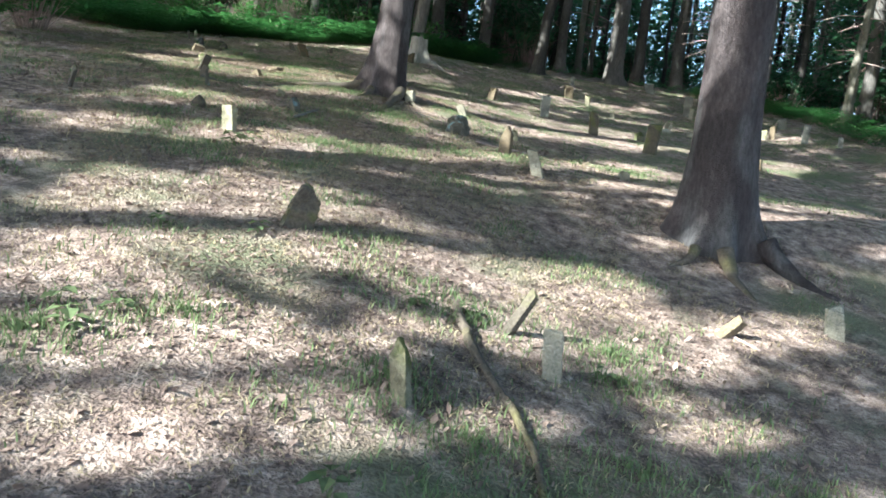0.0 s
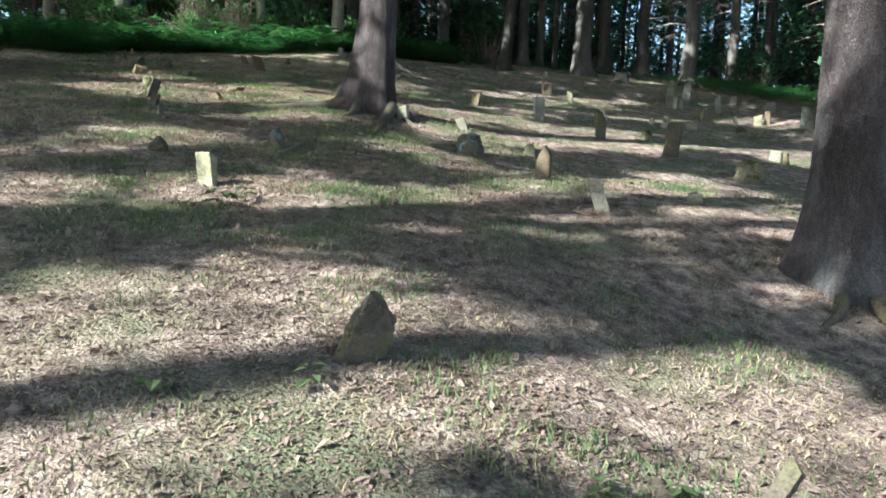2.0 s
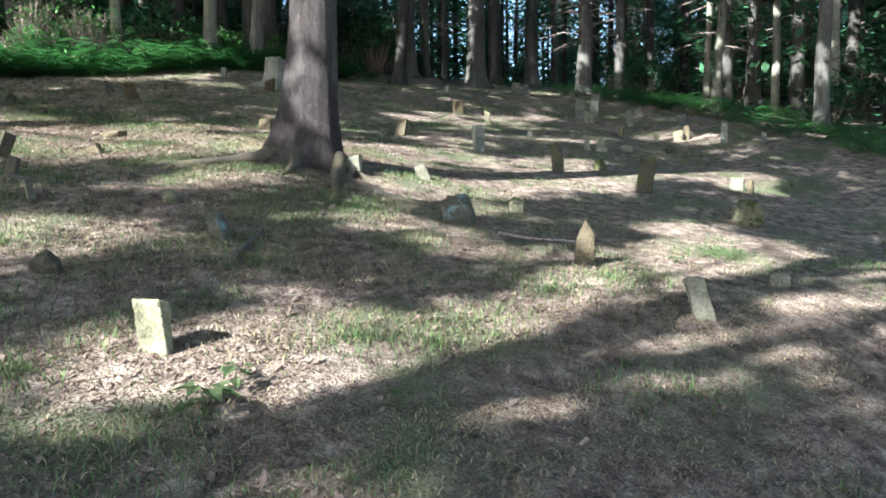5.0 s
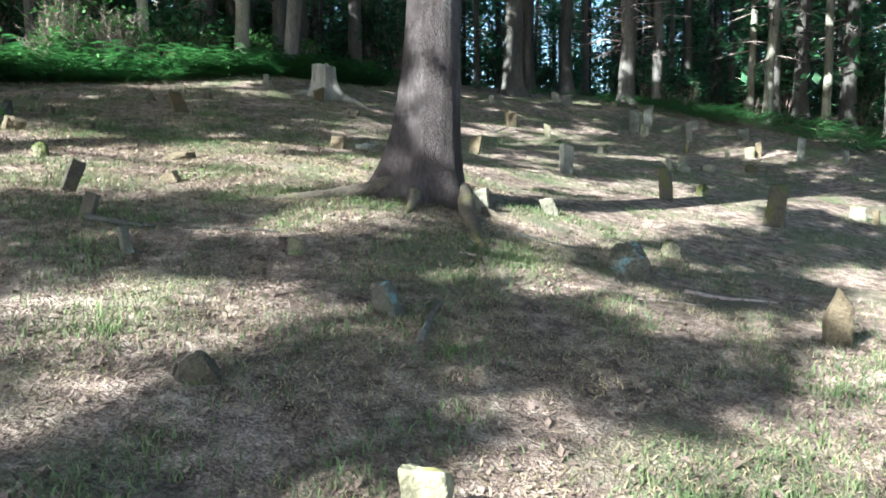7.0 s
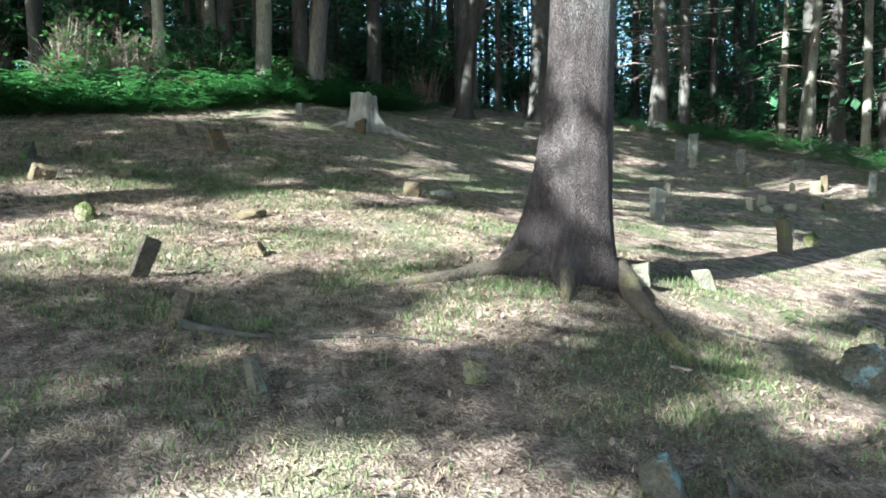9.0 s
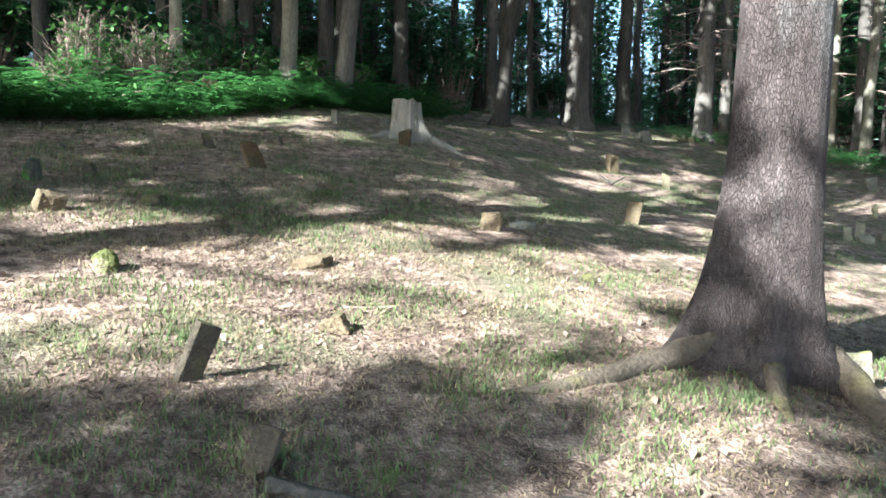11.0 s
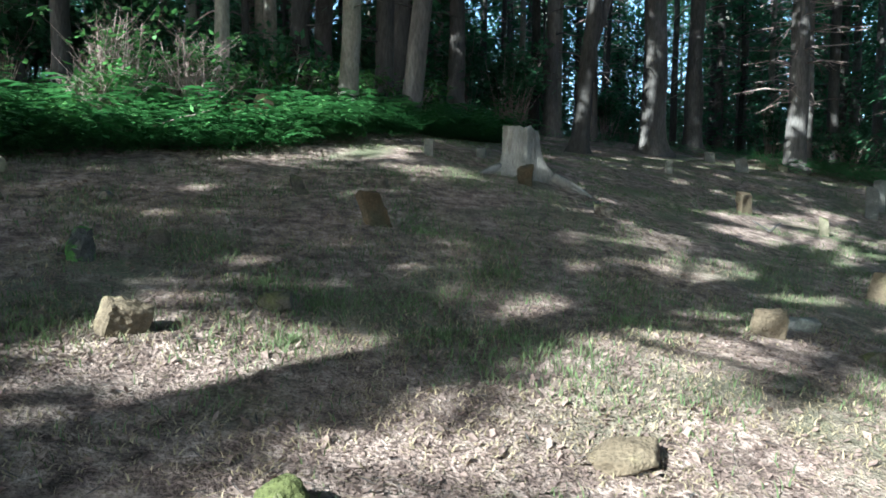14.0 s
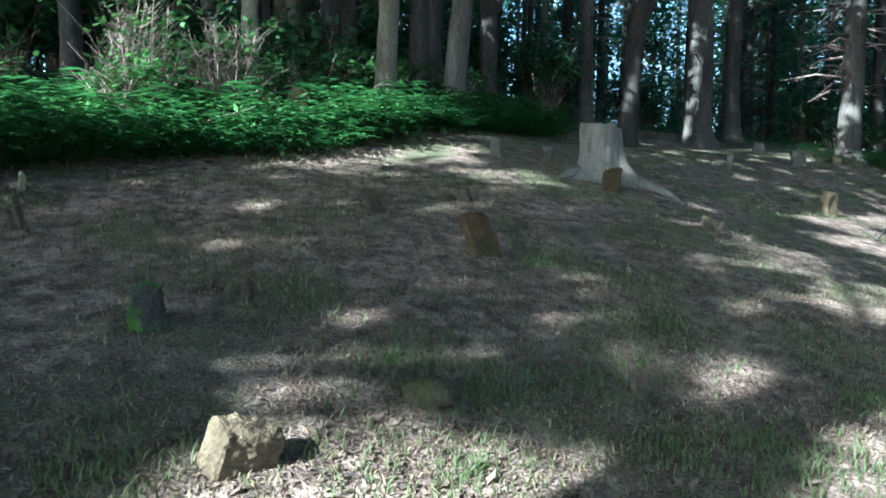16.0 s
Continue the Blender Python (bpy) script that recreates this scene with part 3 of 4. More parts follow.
stone(-5.95, 15.60, 0.147, 0.117, 0.199, -18, 5, "rock", "capped", "dark stone capped with bright green moss")
stone(-5.53, 15.97, 0.136, 0.123, 0.118, -18, -11, "rock", "dark", "small dark stone in leaf litter")
stone(-4.84, 14.85, 0.191, 0.115, 0.091, -18, -14, "rock", "dark", "low mossy stone with a white chip")
stone(-1.50, 18.98, 0.189, 0.116, 0.251, -33, 3, "block", "rust", "reddish brown block before the old stump")
stone(-1.53, 20.50, 0.151, 0.093, 0.135, -28, 0, "block", "grey", "small grey block near the stump")
stone(-2.46, 20.06, 0.128, 0.052, 0.248, -28, 0, "slab", "grey", "grey upright slab near the fern bank")
stone(-0.97, 17.94, 0.203, 0.183, 0.124, -18, 0, "rock", "dark", "dark hump of stone on the slope")
stone(6.90, 26.01, 0.257, 0.132, 0.306, -28, -5, "block", "grey", "grey stone near the forest edge")
stone(8.63, 26.08, 0.193, 0.119, 0.144, -28, 0, "block", "white", "tiny pale stone near the forest edge")
stone(3.64, 23.17, 0.146, 0.075, 0.283, -28, 0, "slab", "grey", "grey marker in shade near the forest")
stone(6.94, 21.25, 0.255, 0.078, 0.633, -27, 0, "slab", "grey", "broad grey slab in the shade")
stone(7.21, 21.07, 0.106, 0.054, 0.277, -27, 0, "slab", "pale", "small pale marker in the shade")


# ---------------------------------------------------------------- the two old pines and the stump
def old_pine(x, y, r, height, seed, roots, feet, label, lean=(0, 0)):
    """feet: the buttresses at the foot, as bearing, reach, width and height."""
    rng = random.Random(seed)
    base = Vector((x, y, land(x, y) - 0.25))
    tree = new("pine_tree")
    tree.matrix_world = Matrix.Translation(base)
    tagged(tree, label, "tree")
    zs = [0, .08, .16, .24, .32, .42, .54, .68, .85, 1.1, 1.4, 1.8, 2.3, 2.9, 3.6, 4.5, 6, 8, 11, 14, height]

    def lumps(k, a, p):
        z = max(0, zs[k] - 0.25)
        out = 0.14 * math.exp(-z / 0.45)
        for deg, amp, wide, tall in feet:
            d = (a - radians(deg) + math.pi) % (2 * math.pi) - math.pi
            out += amp * math.exp(-(d / wide) ** 2) * math.exp(-((z / tall) ** 0.85))
        rough = 0.03 * noise.noise(Vector((math.cos(a) * 3, math.sin(a) * 3, z * 1.4 + seed))) + 0.02 * noise.noise(Vector((math.cos(a) * 9, math.sin(a) * 9, z * 3)))
        return 1 + out + rough

    path = [Vector((lean[0] * z, lean[1] * z, z)) for z in zs]
    radii = [r * (1.06 - 0.075 * min(z, 4) ** 0.8 / 2) if z < 6 else r * max(0.12, 0.85 - 0.8 * (z - 6) / (height - 6)) for z in zs]
    v, f = tube(path, radii, 96, lumps)
    child("trunk", mesh_of("trunk", v, f, BARK), tree)
    for pts, rr in roots:
        way = []
        steps = 7
        for i in range(len(pts) - 1):
            for s in range(steps):
                q = s / steps
                px, py = pts[i][0] * (1 - q) + pts[i + 1][0] * q, pts[i][1] * (1 - q) + pts[i + 1][1] * q
                way.append((px, py))
        way.append(pts[-1])
        n = len(way)
        rp, rads = [], []
        for i, (px, py) in enumerate(way):
            q = i / (n - 1)
            wob = 0.03 * noise.noise(Vector((px * 4, py * 4, seed)))
            rad = rr * (1 - 0.72 * q) * 0.85
            rp.append(Vector((px + wob, py - wob, ground_z(px, py) + rad * (0.35 - 0.75 * q) + (1.2 * rr * (1 - q) ** 4))) - base)
            rads.append(rad)
        v, f = tube(rp, rads, 12, lambda k, a, p: 1 + 0.2 * noise.noise(Vector((a * 1.2, k * 0.5, seed))))
        child("root", mesh_of("root", v, f, BARK if rr > 0.11 else ROOT), tree, "mossy surface root")
    parts, leaves = [], []
    for _ in range(26):
        z = rng.uniform(9, height - 1)
        a = rng.uniform(0, 6.28)
        ln = rng.uniform(1.5, 3.6) * (1.2 - z / height * 0.7)
        p0 = Vector((lean[0] * z, lean[1] * z, z))
        tip = p0 + Vector((math.cos(a) * ln, math.sin(a) * ln, ln * 0.15))
        parts.append(tube([p0, (p0 + tip) / 2 + Vector((0, 0, 0.15)), tip], [0.06, 0.04, 0.015], 5))
        for q in (0.5, 0.75, 1.0):
            leaves.append(leaf_cards(rng, p0.lerp(tip, q), 0.45, 30, 0.13))
    v, f = merge(parts)
    tagged(child("branchwork", mesh_of("branchwork", v, f, BARK_FAR), tree), kind="stuff")
    v, f = merge(leaves)
    child("crown", mesh_of("crown", v, f, LEAF, False), tree)


old_pine(2.5, 6.42, 0.268, 24, 3, [([(2.46, 6.0), (2.44, 5.75), (2.52, 5.4)], 0.085), ([(2.9, 6.2), (3.1, 5.98), (3.35, 5.75)], 0.12), ([(2.2, 6.05), (2.05, 5.9), (1.9, 5.8)], 0.06)],
         [(165, 0.95, 0.4, 0.34), (-88, 0.3, 0.24, 0.2), (-20, 0.75, 0.34, 0.32), (-130, 0.22, 0.25, 0.2), (70, 0.5, 0.5, 0.3)], "tall old pine with purplish bark and exposed roots", (-0.02, 0.0))
old_pine(-1.245, 11.42, 0.243, 24, 8, [([(-0.98, 11.2), (-1.08, 10.7), (-1.16, 10.23), (-1.35, 9.6)], 0.1), ([(-1.6, 11.42), (-2.0, 11.36), (-2.6, 11.24), (-3.03, 11.2)], 0.1),
         ([(-0.9, 11.25), (-0.75, 11.05), (-0.6, 10.85)], 0.06), ([(-1.45, 11.1), (-1.56, 10.95), (-1.64, 10.8)], 0.07)],
         [(176, 1.7, 0.32, 0.5), (230, 0.6, 0.24, 0.26), (-62, 0.55, 0.32, 0.22), (-15, 0.3, 0.3, 0.25), (80, 0.5, 0.5, 0.3)], "old pine with reddish bark and long surface roots", (0.03, 0.0))


def stump(x, y):
    rng = random.Random(5)
    base = Vector((x, y, land(x, y) - 0.12))
    ob = new("tree_stump")
    ob.matrix_world = Matrix.Translation(base)
    tagged(ob, "weathered grey tree stump with spread roots", "stump")
    zs = [0, .06, .14, .22, .32, .44, .56, .66, .74]

    def lumps(k, a, p):
        z = zs[k]
        out = 0.12 * math.exp(-z / 0.25)
        for deg, amp, wide, tall in ((195, 1.0, 0.4, 0.24), (-32, 1.25, 0.26, 0.26), (-95, 0.45, 0.35, 0.16), (80, 0.6, 0.5, 0.2)):
            d = (a - radians(deg) + math.pi) % (2 * math.pi) - math.pi
            out += amp * math.exp(-(d / wide) ** 2) * math.exp(-((max(0, z - 0.08) / tall) ** 1.1))
        return 1 + out + 0.05 * noise.noise(Vector((math.cos(a) * 5, math.sin(a) * 5, z * 2))) + 0.025 * math.sin(11 * a) + 0.015 * math.sin(23 * a)

    path = [Vector((0, 0, z)) for z in zs]
    v, f = tube(path, [0.24, 0.235, 0.23, 0.225, 0.22, 0.22, 0.225, 0.23, 0.225], 72, lumps)
    for i in range(len(v) - 72, len(v)):
        v[i].z += 0.06 * noise.noise(v[i] * 9) + 0.1 * -v[i].x
    child("trunk", mesh_of("trunk", v, f, STUMP_WOOD), ob)
    for dx, dy, ln, rr in ((0.78, -0.5, 1, 0.07), (-0.62, -0.16, 1, 0.06)):
        way = [Vector((dx * q, dy * q, 0)) for q in (0.5, 0.65, 0.8, 0.92, 1.05)]
        for w, lift in zip(way, (0.1, 0.07, 0.04, 0.01, -0.03)):
            w.z = ground_z(x + w.x, y + w.y) - base.z + lift * 0.8
        v, f = tube(way, [rr * 1.2, rr * 1.05, rr * 0.9, rr * 0.7, rr * 0.4], 10)
        child("root", mesh_of("root", v, f, STUMP_WOOD), ob)


stump(-1.33, 19.55)


# ---------------------------------------------------------------- the forest round the clearing
def forest_parts(seed, height, r, bark, dead, clumps, crown_from, lean=0.0, fork=False):
    """Meshes (trunk, limbs, crown) of one woodland tree with its foot at the origin."""
    rng = random.Random(seed)
    zs = [-0.3, 0.0, 0.15, 0.4, 0.9, 1.8, 3, 4.5, 6.5, 9, 12, 16, height]
    bend = [rng.uniform(-0.05, 0.05) for _ in zs]
    path = [Vector((lean * max(z, 0) + bend[k] * (z > 1), 0.5 * bend[-k - 1] * (z > 1), z)) for k, z in enumerate(zs)]
    radii = [r * (1.0 - 0.82 * max(0, z) / height + 0.55 * math.exp(-max(0, z) / 0.22)) for z in zs]
    ph = rng.uniform(0, 6)
    v, f = tube(path, radii, 14, lambda k, a, p: 1 + 0.2 * math.exp(-max(0, zs[k]) / 0.3) * math.sin(4 * a + ph) + 0.07 * noise.noise(Vector((math.cos(a) * 2, math.sin(a) * 2, zs[k] * 0.9 + seed))))
    trunk = mesh_of("trunk", v, f, bark)
    parts, leaves = [], []

    def on_axis(z):
        for k in range(len(zs) - 1):
            if zs[k] <= z <= zs[k + 1]:
                return path[k].lerp(path[k + 1], (z - zs[k]) / (zs[k + 1] - zs[k]))
        return path[-1].copy()

    if fork:
        p0 = on_axis(2.2)
        parts.append(tube([p0, p0 + Vector((0.35, 0, 0.9)), p0 + Vector((0.9, 0.1, 3.0)), p0 + Vector((1.4, 0.2, 8))], [r * 0.6, r * 0.5, r * 0.42, r * 0.2], 8))
    for _ in range(dead):
        z, a, ln = rng.uniform(1.6, 8.5), rng.uniform(0, 6.28), rng.uniform(0.4, 1.7)
        p0 = on_axis(z)
        d = Vector((math.cos(a), math.sin(a), rng.uniform(-0.25, 0.2)))
        p1 = p0 + d * ln * 0.5 + Vector((0, 0, rng.uniform(-0.1, 0.1)))
        p2 = p0 + d * ln + Vector((0, 0, rng.uniform(-0.35, 0.05)))
        parts.append(tube([p0, p1, p2], [0.022, 0.015, 0.006], 4))
        for _ in range(2):
            q = p0.lerp(p2, rng.uniform(0.4, 0.9))
            parts.append(tube([q, q + Vector((rng.uniform(-.3, .3), rng.uniform(-.3, .3), rng.uniform(-.25, .1)))], [0.008, 0.004], 3))
    for _ in range(clumps):
        z, a = rng.uniform(crown_from, height), rng.uniform(0, 6.28)
        ln = rng.uniform(0.7, 2.6) * (1.15 - 0.8 * (z - crown_from) / (height - crown_from))
        p0 = on_axis(z)
        tip = p0 + Vector((math.cos(a) * ln, math.sin(a) * ln, rng.uniform(-0.5, 0.2)))
        parts.append(tube([p0, p0.lerp(tip, 0.5) + Vector((0, 0, 0.08)), tip], [0.03, 0.02, 0.008], 4))
        leaves.append(leaf_cards(rng, p0.lerp(tip, 0.85), 0.42, 22, 0.15, 0.6))
        leaves.append(leaf_cards(rng, p0.lerp(tip, 0.5), 0.3, 9, 0.11, 0.6))
    v, f = merge(parts)
    limbs = mesh_of("limbs", v, f, TWIG if dead > 11 else bark)
    v, f = merge(leaves)
    return trunk, limbs, mesh_of("crown", v, f, LEAF, False)


def forest_tree(meshes, x, y, scale, turn, label, group="forest trees"):
    tree = new("forest_tree")
    tree.matrix_world = Matrix.Translation((x, y, land(x, y))) @ pose(0, 0, 0, 0, 0, turn) @ Matrix.Diagonal((scale, scale, 1, 1))
    tagged(tree, label, "tree", group)
    child("trunk", meshes[0], tree)
    tagged(child("branchwork", meshes[1], tree), kind="stuff")
    tagged(child("crown", meshes[2], tree), kind="stuff")
    return tree


PLACED = []


def edge_tree(x, y, r, seed, bark=BARK_FAR, lean=0.0, dead=10, fork=False, label="slim forest pine with grey brown bark"):
    PLACED.append((x, y))
    forest_tree(forest_parts(seed, 20, r, bark, dead, 50, 7.5, lean, fork), x, y, 1, 0, label)


edge_tree(-2.95, 24.0, 0.19, 101, BARK_PALE, 0.03, 3, label="straight pale forest trunk behind the ferns")
edge_tree(-1.75, 24.0, 0.21, 102, lean=0.1, dead=2, label="grey forest trunk leaning over the ferns")
edge_tree(2.62, 25.2, 0.2, 103, lean=0.1, dead=3, fork=True, label="dark forked trunk leaning at the clearing edge")
edge_tree(5.75, 26.9, 0.34, 104, dead=5, label="broad dark forest trunk at the clearing edge")
edge_tree(9.25, 25.6, 0.27, 105, dead=70, lean=0.02, label="pine trunk with many dead side branches")
edge_tree(8.9, 29.4, 0.26, 106)
edge_tree(7.2, 29.0, 0.24, 107)
edge_tree(14.4, 25.9, 0.13, 108, BARK_PALE, 0.03, 14, label="thin pale sunlit forest trunk")
edge_tree(14.2, 24.6, 0.24, 109, dead=44)
edge_tree(15.3, 24.5, 0.27, 110, dead=44)
edge_tree(15.2, 23.3, 0.14, 111, BARK_PALE, 0, 12, label="thin pale sunlit forest trunk")
edge_tree(14.5, 20.2, 0.16, 112, BARK_PALE, 0, 12, label="thin pale sunlit forest trunk")
edge_tree(12.8, 23.2, 0.15, 113, BARK_PALE, 0.05, 12, label="thin pale sunlit forest trunk")
edge_tree(-7.9, 24.6, 0.17, 114)
edge_tree(-9.0, 26.0, 0.16, 115)
edge_tree(0.7, 28.5, 0.24, 116)
edge_tree(-1.2, 27.0, 0.26, 117)
edge_tree(4.0, 29.5, 0.22, 118)
edge_tree(12.0, 28.0, 0.2, 119, dead=50)
edge_tree(17.0, 18.5, 0.2, 120, dead=44)
edge_tree(16.5, 14.0, 0.22, 121, dead=18)

rng = random.Random(77)
KINDS = [forest_parts(200 + i, 20, (0.13, 0.16, 0.19, 0.15, 0.21, 0.11)[i], BARK_FAR if i != 3 else BARK_PALE, (16, 10, 14, 12, 8, 18)[i], (42, 50, 45, 42, 52, 40)[i], (7, 8, 7.5, 6.5, 8, 5.5)[i]) for i in range(6)]
LABELS = ["thin dark forest pine with dead branches", "forest pine with dark brown bark", "forest pine with broken dead side limbs", "pale barked forest tree", "stout dark forest pine", "thin forest sapling pine with dead twigs"]
tries = 0
while len(PLACED) < 300 and tries < 22000:
    tries += 1
    x, y = rng.uniform(-22, 46), rng.uniform(9, 62)
    if outside(x, y) < 2.2 or (y < 12 and x < 12 and x > -9) or (x < -9 and y < 15) or (x < -9.5 and 12.0 < 0.934 * y - 0.358 * x < 25.5 and y < 23):
        continue
    far = math.hypot(x - 2, y - 22)
    if min(math.hypot(x - a, y - b) for a, b in PLACED) < (0.8 if far < 28 else 1.3):
        continue
    PLACED.append((x, y))
    k = rng.randrange(6)
    forest_tree(KINDS[k], x, y, rng.uniform(0.85, 1.35), rng.uniform(0, 360), LABELS[k])

# Unseen tall trees added beside and behind the path to shade the clearing; their crowns leave sunlit gaps.
SHADERS = [(-12.5, -3.5), (-12.5, 1.47), (-15.5, -2.1), (-12.5, 10.4), (-18, -6.05), (-18.3, -1.23), (-21, -4.7), (-18.5, 7.58), (-24, -3.9), (-27, -7.5), (-24, 5.0), (-12.8, -7.5), (-18, -10), (-8.5, -9.5), (-24, -8), (-16, 17.5), (-22, 18.5)]
crowns = [[] for _ in SHADERS]
limbs = [[] for _ in SHADERS]
rng = random.Random(31)
for _ in range(30000):
    px, py = rng.uniform(-12, 27), rng.uniform(-2, 36)
    # Leaf clumps are left out wherever the sun should reach the ground.
    clear = lit(px, py, 0.18)
    if clear > 0.97 or clear > 0 and rng.random() > -0.62 * math.log(clear):
        continue
    up = rng.uniform(8, 13)
    c = Vector((px, py, land(px, py))) + TO_SUN * (up / TO_SUN.z)
    k = min(range(len(SHADERS)), key=lambda i: (c.x - SHADERS[i][0]) ** 2 + (c.y - SHADERS[i][1]) ** 2)
    sx, sy = SHADERS[k]
    o = Vector((sx, sy, land(sx, sy)))
    crowns[k].append(leaf_cards(rng, c - o, 0.13, 9, 0.175, 0.8) if clear == 0 else leaf_cards(rng, c - o, 0.3, 10, 0.09, 0.8))
    if rng.random() < 0.014:
        z = max(5, (c - o).z - 1.5)
        limbs[k].append(tube([Vector((0, 0, z)), (Vector((0, 0, z)) + c - o) / 2 + Vector((0, 0, 0.3)), c - o], [0.055, 0.035, 0.012], 5))
for k, (sx, sy) in enumerate(SHADERS):
    tree = new("unseen_shade_tree")
    tree.matrix_world = Matrix.Translation((sx, sy, land(sx, sy)))
    tagged(tree, "unseen tall tree added to shade the clearing with its crown", "tree", "shade trees")
    v, f = tube([Vector((0.02 * z, 0, z)) for z in (-0.3, 0, 0.3, 1, 3, 7, 12, 18, 22)], [0.4, 0.33, 0.27, 0.24, 0.22, 0.2, 0.17, 0.11, 0.04], 14)
    child("trunk", mesh_of("trunk", v, f, BARK_FAR), tree)
    if limbs[k]:
        v, f = merge(limbs[k])
        tagged(child("branchwork", mesh_of("branchwork", v, f, BARK_FAR), tree), kind="stuff")
    if crowns[k]:
        v, f = merge(crowns[k])
        child("crown", mesh_of("crown", v, f, LEAF, False), tree)


# ---------------------------------------------------------------- ferns, shrubs, brush
def fern(rng, fronds=7, size=0.55):
    verts, faces = [], []
    for i in range(fronds):
        a = 2 * math.pi * (i + rng.uniform(-.3, .3)) / fronds
        ln = size * rng.uniform(0.75, 1.2)
        out = Vector((math.cos(a), math.sin(a), 0))
        side = Vector((-math.sin(a), math.cos(a), 0))
        rise = rng.uniform(0.7, 1.15)
        n = 9
        for k in range(1, n):
            q = k / n
            p = out * ln * q + Vector((0, 0, ln * rise * (1.5 * q - 1.15 * q * q)))
            half = ln * 0.27 * (1 - q) ** 0.75 * min(1, q * 4)
            step = out * ln / n * 0.42
            dip = Vector((0, 0, -half * 0.25))
            for sgn in (1, -1):
                o = len(verts)
                verts += [p - step, p + step, p + side * sgn * half + dip + step * 1.4]
                faces.append((o, o + 1, o + 2))
    return verts, faces


def scatter_ferns(name, label, spots, size, seed):
    rng = random.Random(seed)
    base = [fern(rng, rng.choice((6, 7, 8)), size) for _ in range(8)]
    arrs = [(np.array([tuple(p) for p in v]), np.array(f)) for v, f in base]
    V, Fs, o = [], [], 0
    for x, y in spots:
        v, f = arrs[rng.randrange(8)]
        s, a = rng.uniform(0.6, 1.3), rng.uniform(0, 6.28)
        c, sn = math.cos(a) * s, math.sin(a) * s
        w = np.stack([v[:, 0] * c - v[:, 1] * sn + x, v[:, 0] * sn + v[:, 1] * c + y, v[:, 2] * s + ground_z(x, y) - 0.01], 1)
        V.append(w)
        Fs.append(f + o)
        o += len(v)
    me = bpy.data.meshes.new(name)
    me.from_pydata(np.concatenate(V).tolist(), [], np.concatenate(Fs).tolist())
    me.materials.append(FERN)
    thing(name, me, Matrix(), label, "ferns", kind="stuff")


rng = random.Random(12)
left_bank, right_bank, back_bank = [], [], []
while len(left_bank) < 620:
    x, y = rng.uniform(-13, 1.0), rng.uniform(17, 29)
    d = outside(x, y)
    if 0.05 < d < 4.5 and rng.random() < 1.1 - d * 0.17 and not (-5.4 < x < -4.0 and 21.2 < y < 23.2):
        left_bank.append((x, y))
while len(right_bank) < 520:
    x, y = rng.uniform(8.6, 16), rng.uniform(6, 27)
    d = outside(x, y)
    if 0.05 < d < 4.5:
        right_bank.append((x, y))
while len(back_bank) < 150:
    x, y = rng.uniform(1.0, 12), rng.uniform(24, 33)
    d = outside(x, y)
    if 0.6 < d < 6:
        back_bank.append((x, y))
scatter_ferns("fern_bank", "thick bank of green ferns at the forest edge", left_bank, 0.88, 1)
scatter_ferns("fern_strip", "low dark green ferns along the clearing edge", right_bank, 0.6, 2)
rng = random.Random(13)
fringe = []
while len(fringe) < 300:
    x, y = rng.uniform(-12, 1.0), rng.uniform(17, 26)
    if -0.15 < outside(x, y) < 0.7:
        fringe.append((x, y))
scatter_ferns("fern_fringe", "low bright green fern fronds at the foot of the bank", fringe, 0.42, 4)
rng = random.Random(44)
sprays = []
for x, y in left_bank:
    for _ in range(2):
        c = Vector((x + rng.uniform(-.3, .3), y + rng.uniform(-.3, .3), 0))
        c.z = ground_z(c.x, c.y) + rng.uniform(0.12, 0.5)
        sprays.append(leaf_cards(rng, c, 0.13, 8, 0.05, 0.5))
v, f = merge(sprays)
thing("undergrowth", mesh_of("undergrowth", v, f, SHRUB_LEAF, False), Matrix(), "bright leafy undergrowth mixed into the fern bank", "undergrowth", kind="stuff")
scatter_ferns("forest_ferns", "scattered dark ferns under the trees", back_bank, 0.4, 3)


def shrub(x, y, height, width, seed, stems, leafy, label, leaf_mat=SHRUB_LEAF, leaf_size=0.06):
    rng = random.Random(seed)
    ob = new("shrub")
    ob.matrix_world = Matrix.Translation((x, y, land(x, y) - 0.05))
    tagged(ob, label, "shrub")
    parts, leaves = [], []
    for _ in range(stems):
        a, out = rng.uniform(0, 6.28), rng.uniform(0.1, 1) * width
        h = height * rng.uniform(0.55, 1.1)
        p0 = Vector((math.cos(a) * out * 0.3, math.sin(a) * out * 0.3, 0))
        tip = Vector((math.cos(a) * out, math.sin(a) * out, h))
        mid = p0.lerp(tip, 0.5) + Vector((rng.uniform(-.1, .1), rng.uniform(-.1, .1), 0.1))
        parts.append(tube([p0, mid, tip], [0.012, 0.009, 0.003], 4))
        for _ in range(5):
            q = mid.lerp(tip, rng.random())
            e = q + Vector((rng.uniform(-.3, .3), rng.uniform(-.3, .3), rng.uniform(-0.02, .35)))
            parts.append(tube([q, e], [0.006, 0.002], 3))
            if leafy and rng.random() < leafy:
                leaves.append(leaf_cards(rng, e, 0.1, 9, leaf_size, 0.8))
    v, f = merge(parts)
    tagged(child("branchwork", mesh_of("branchwork", v, f, TWIG), ob), kind="stuff")
    if leaves:
        v, f = merge(leaves)
        tagged(child("foliage", mesh_of("foliage", v, f, leaf_mat, False), ob), kind="stuff")


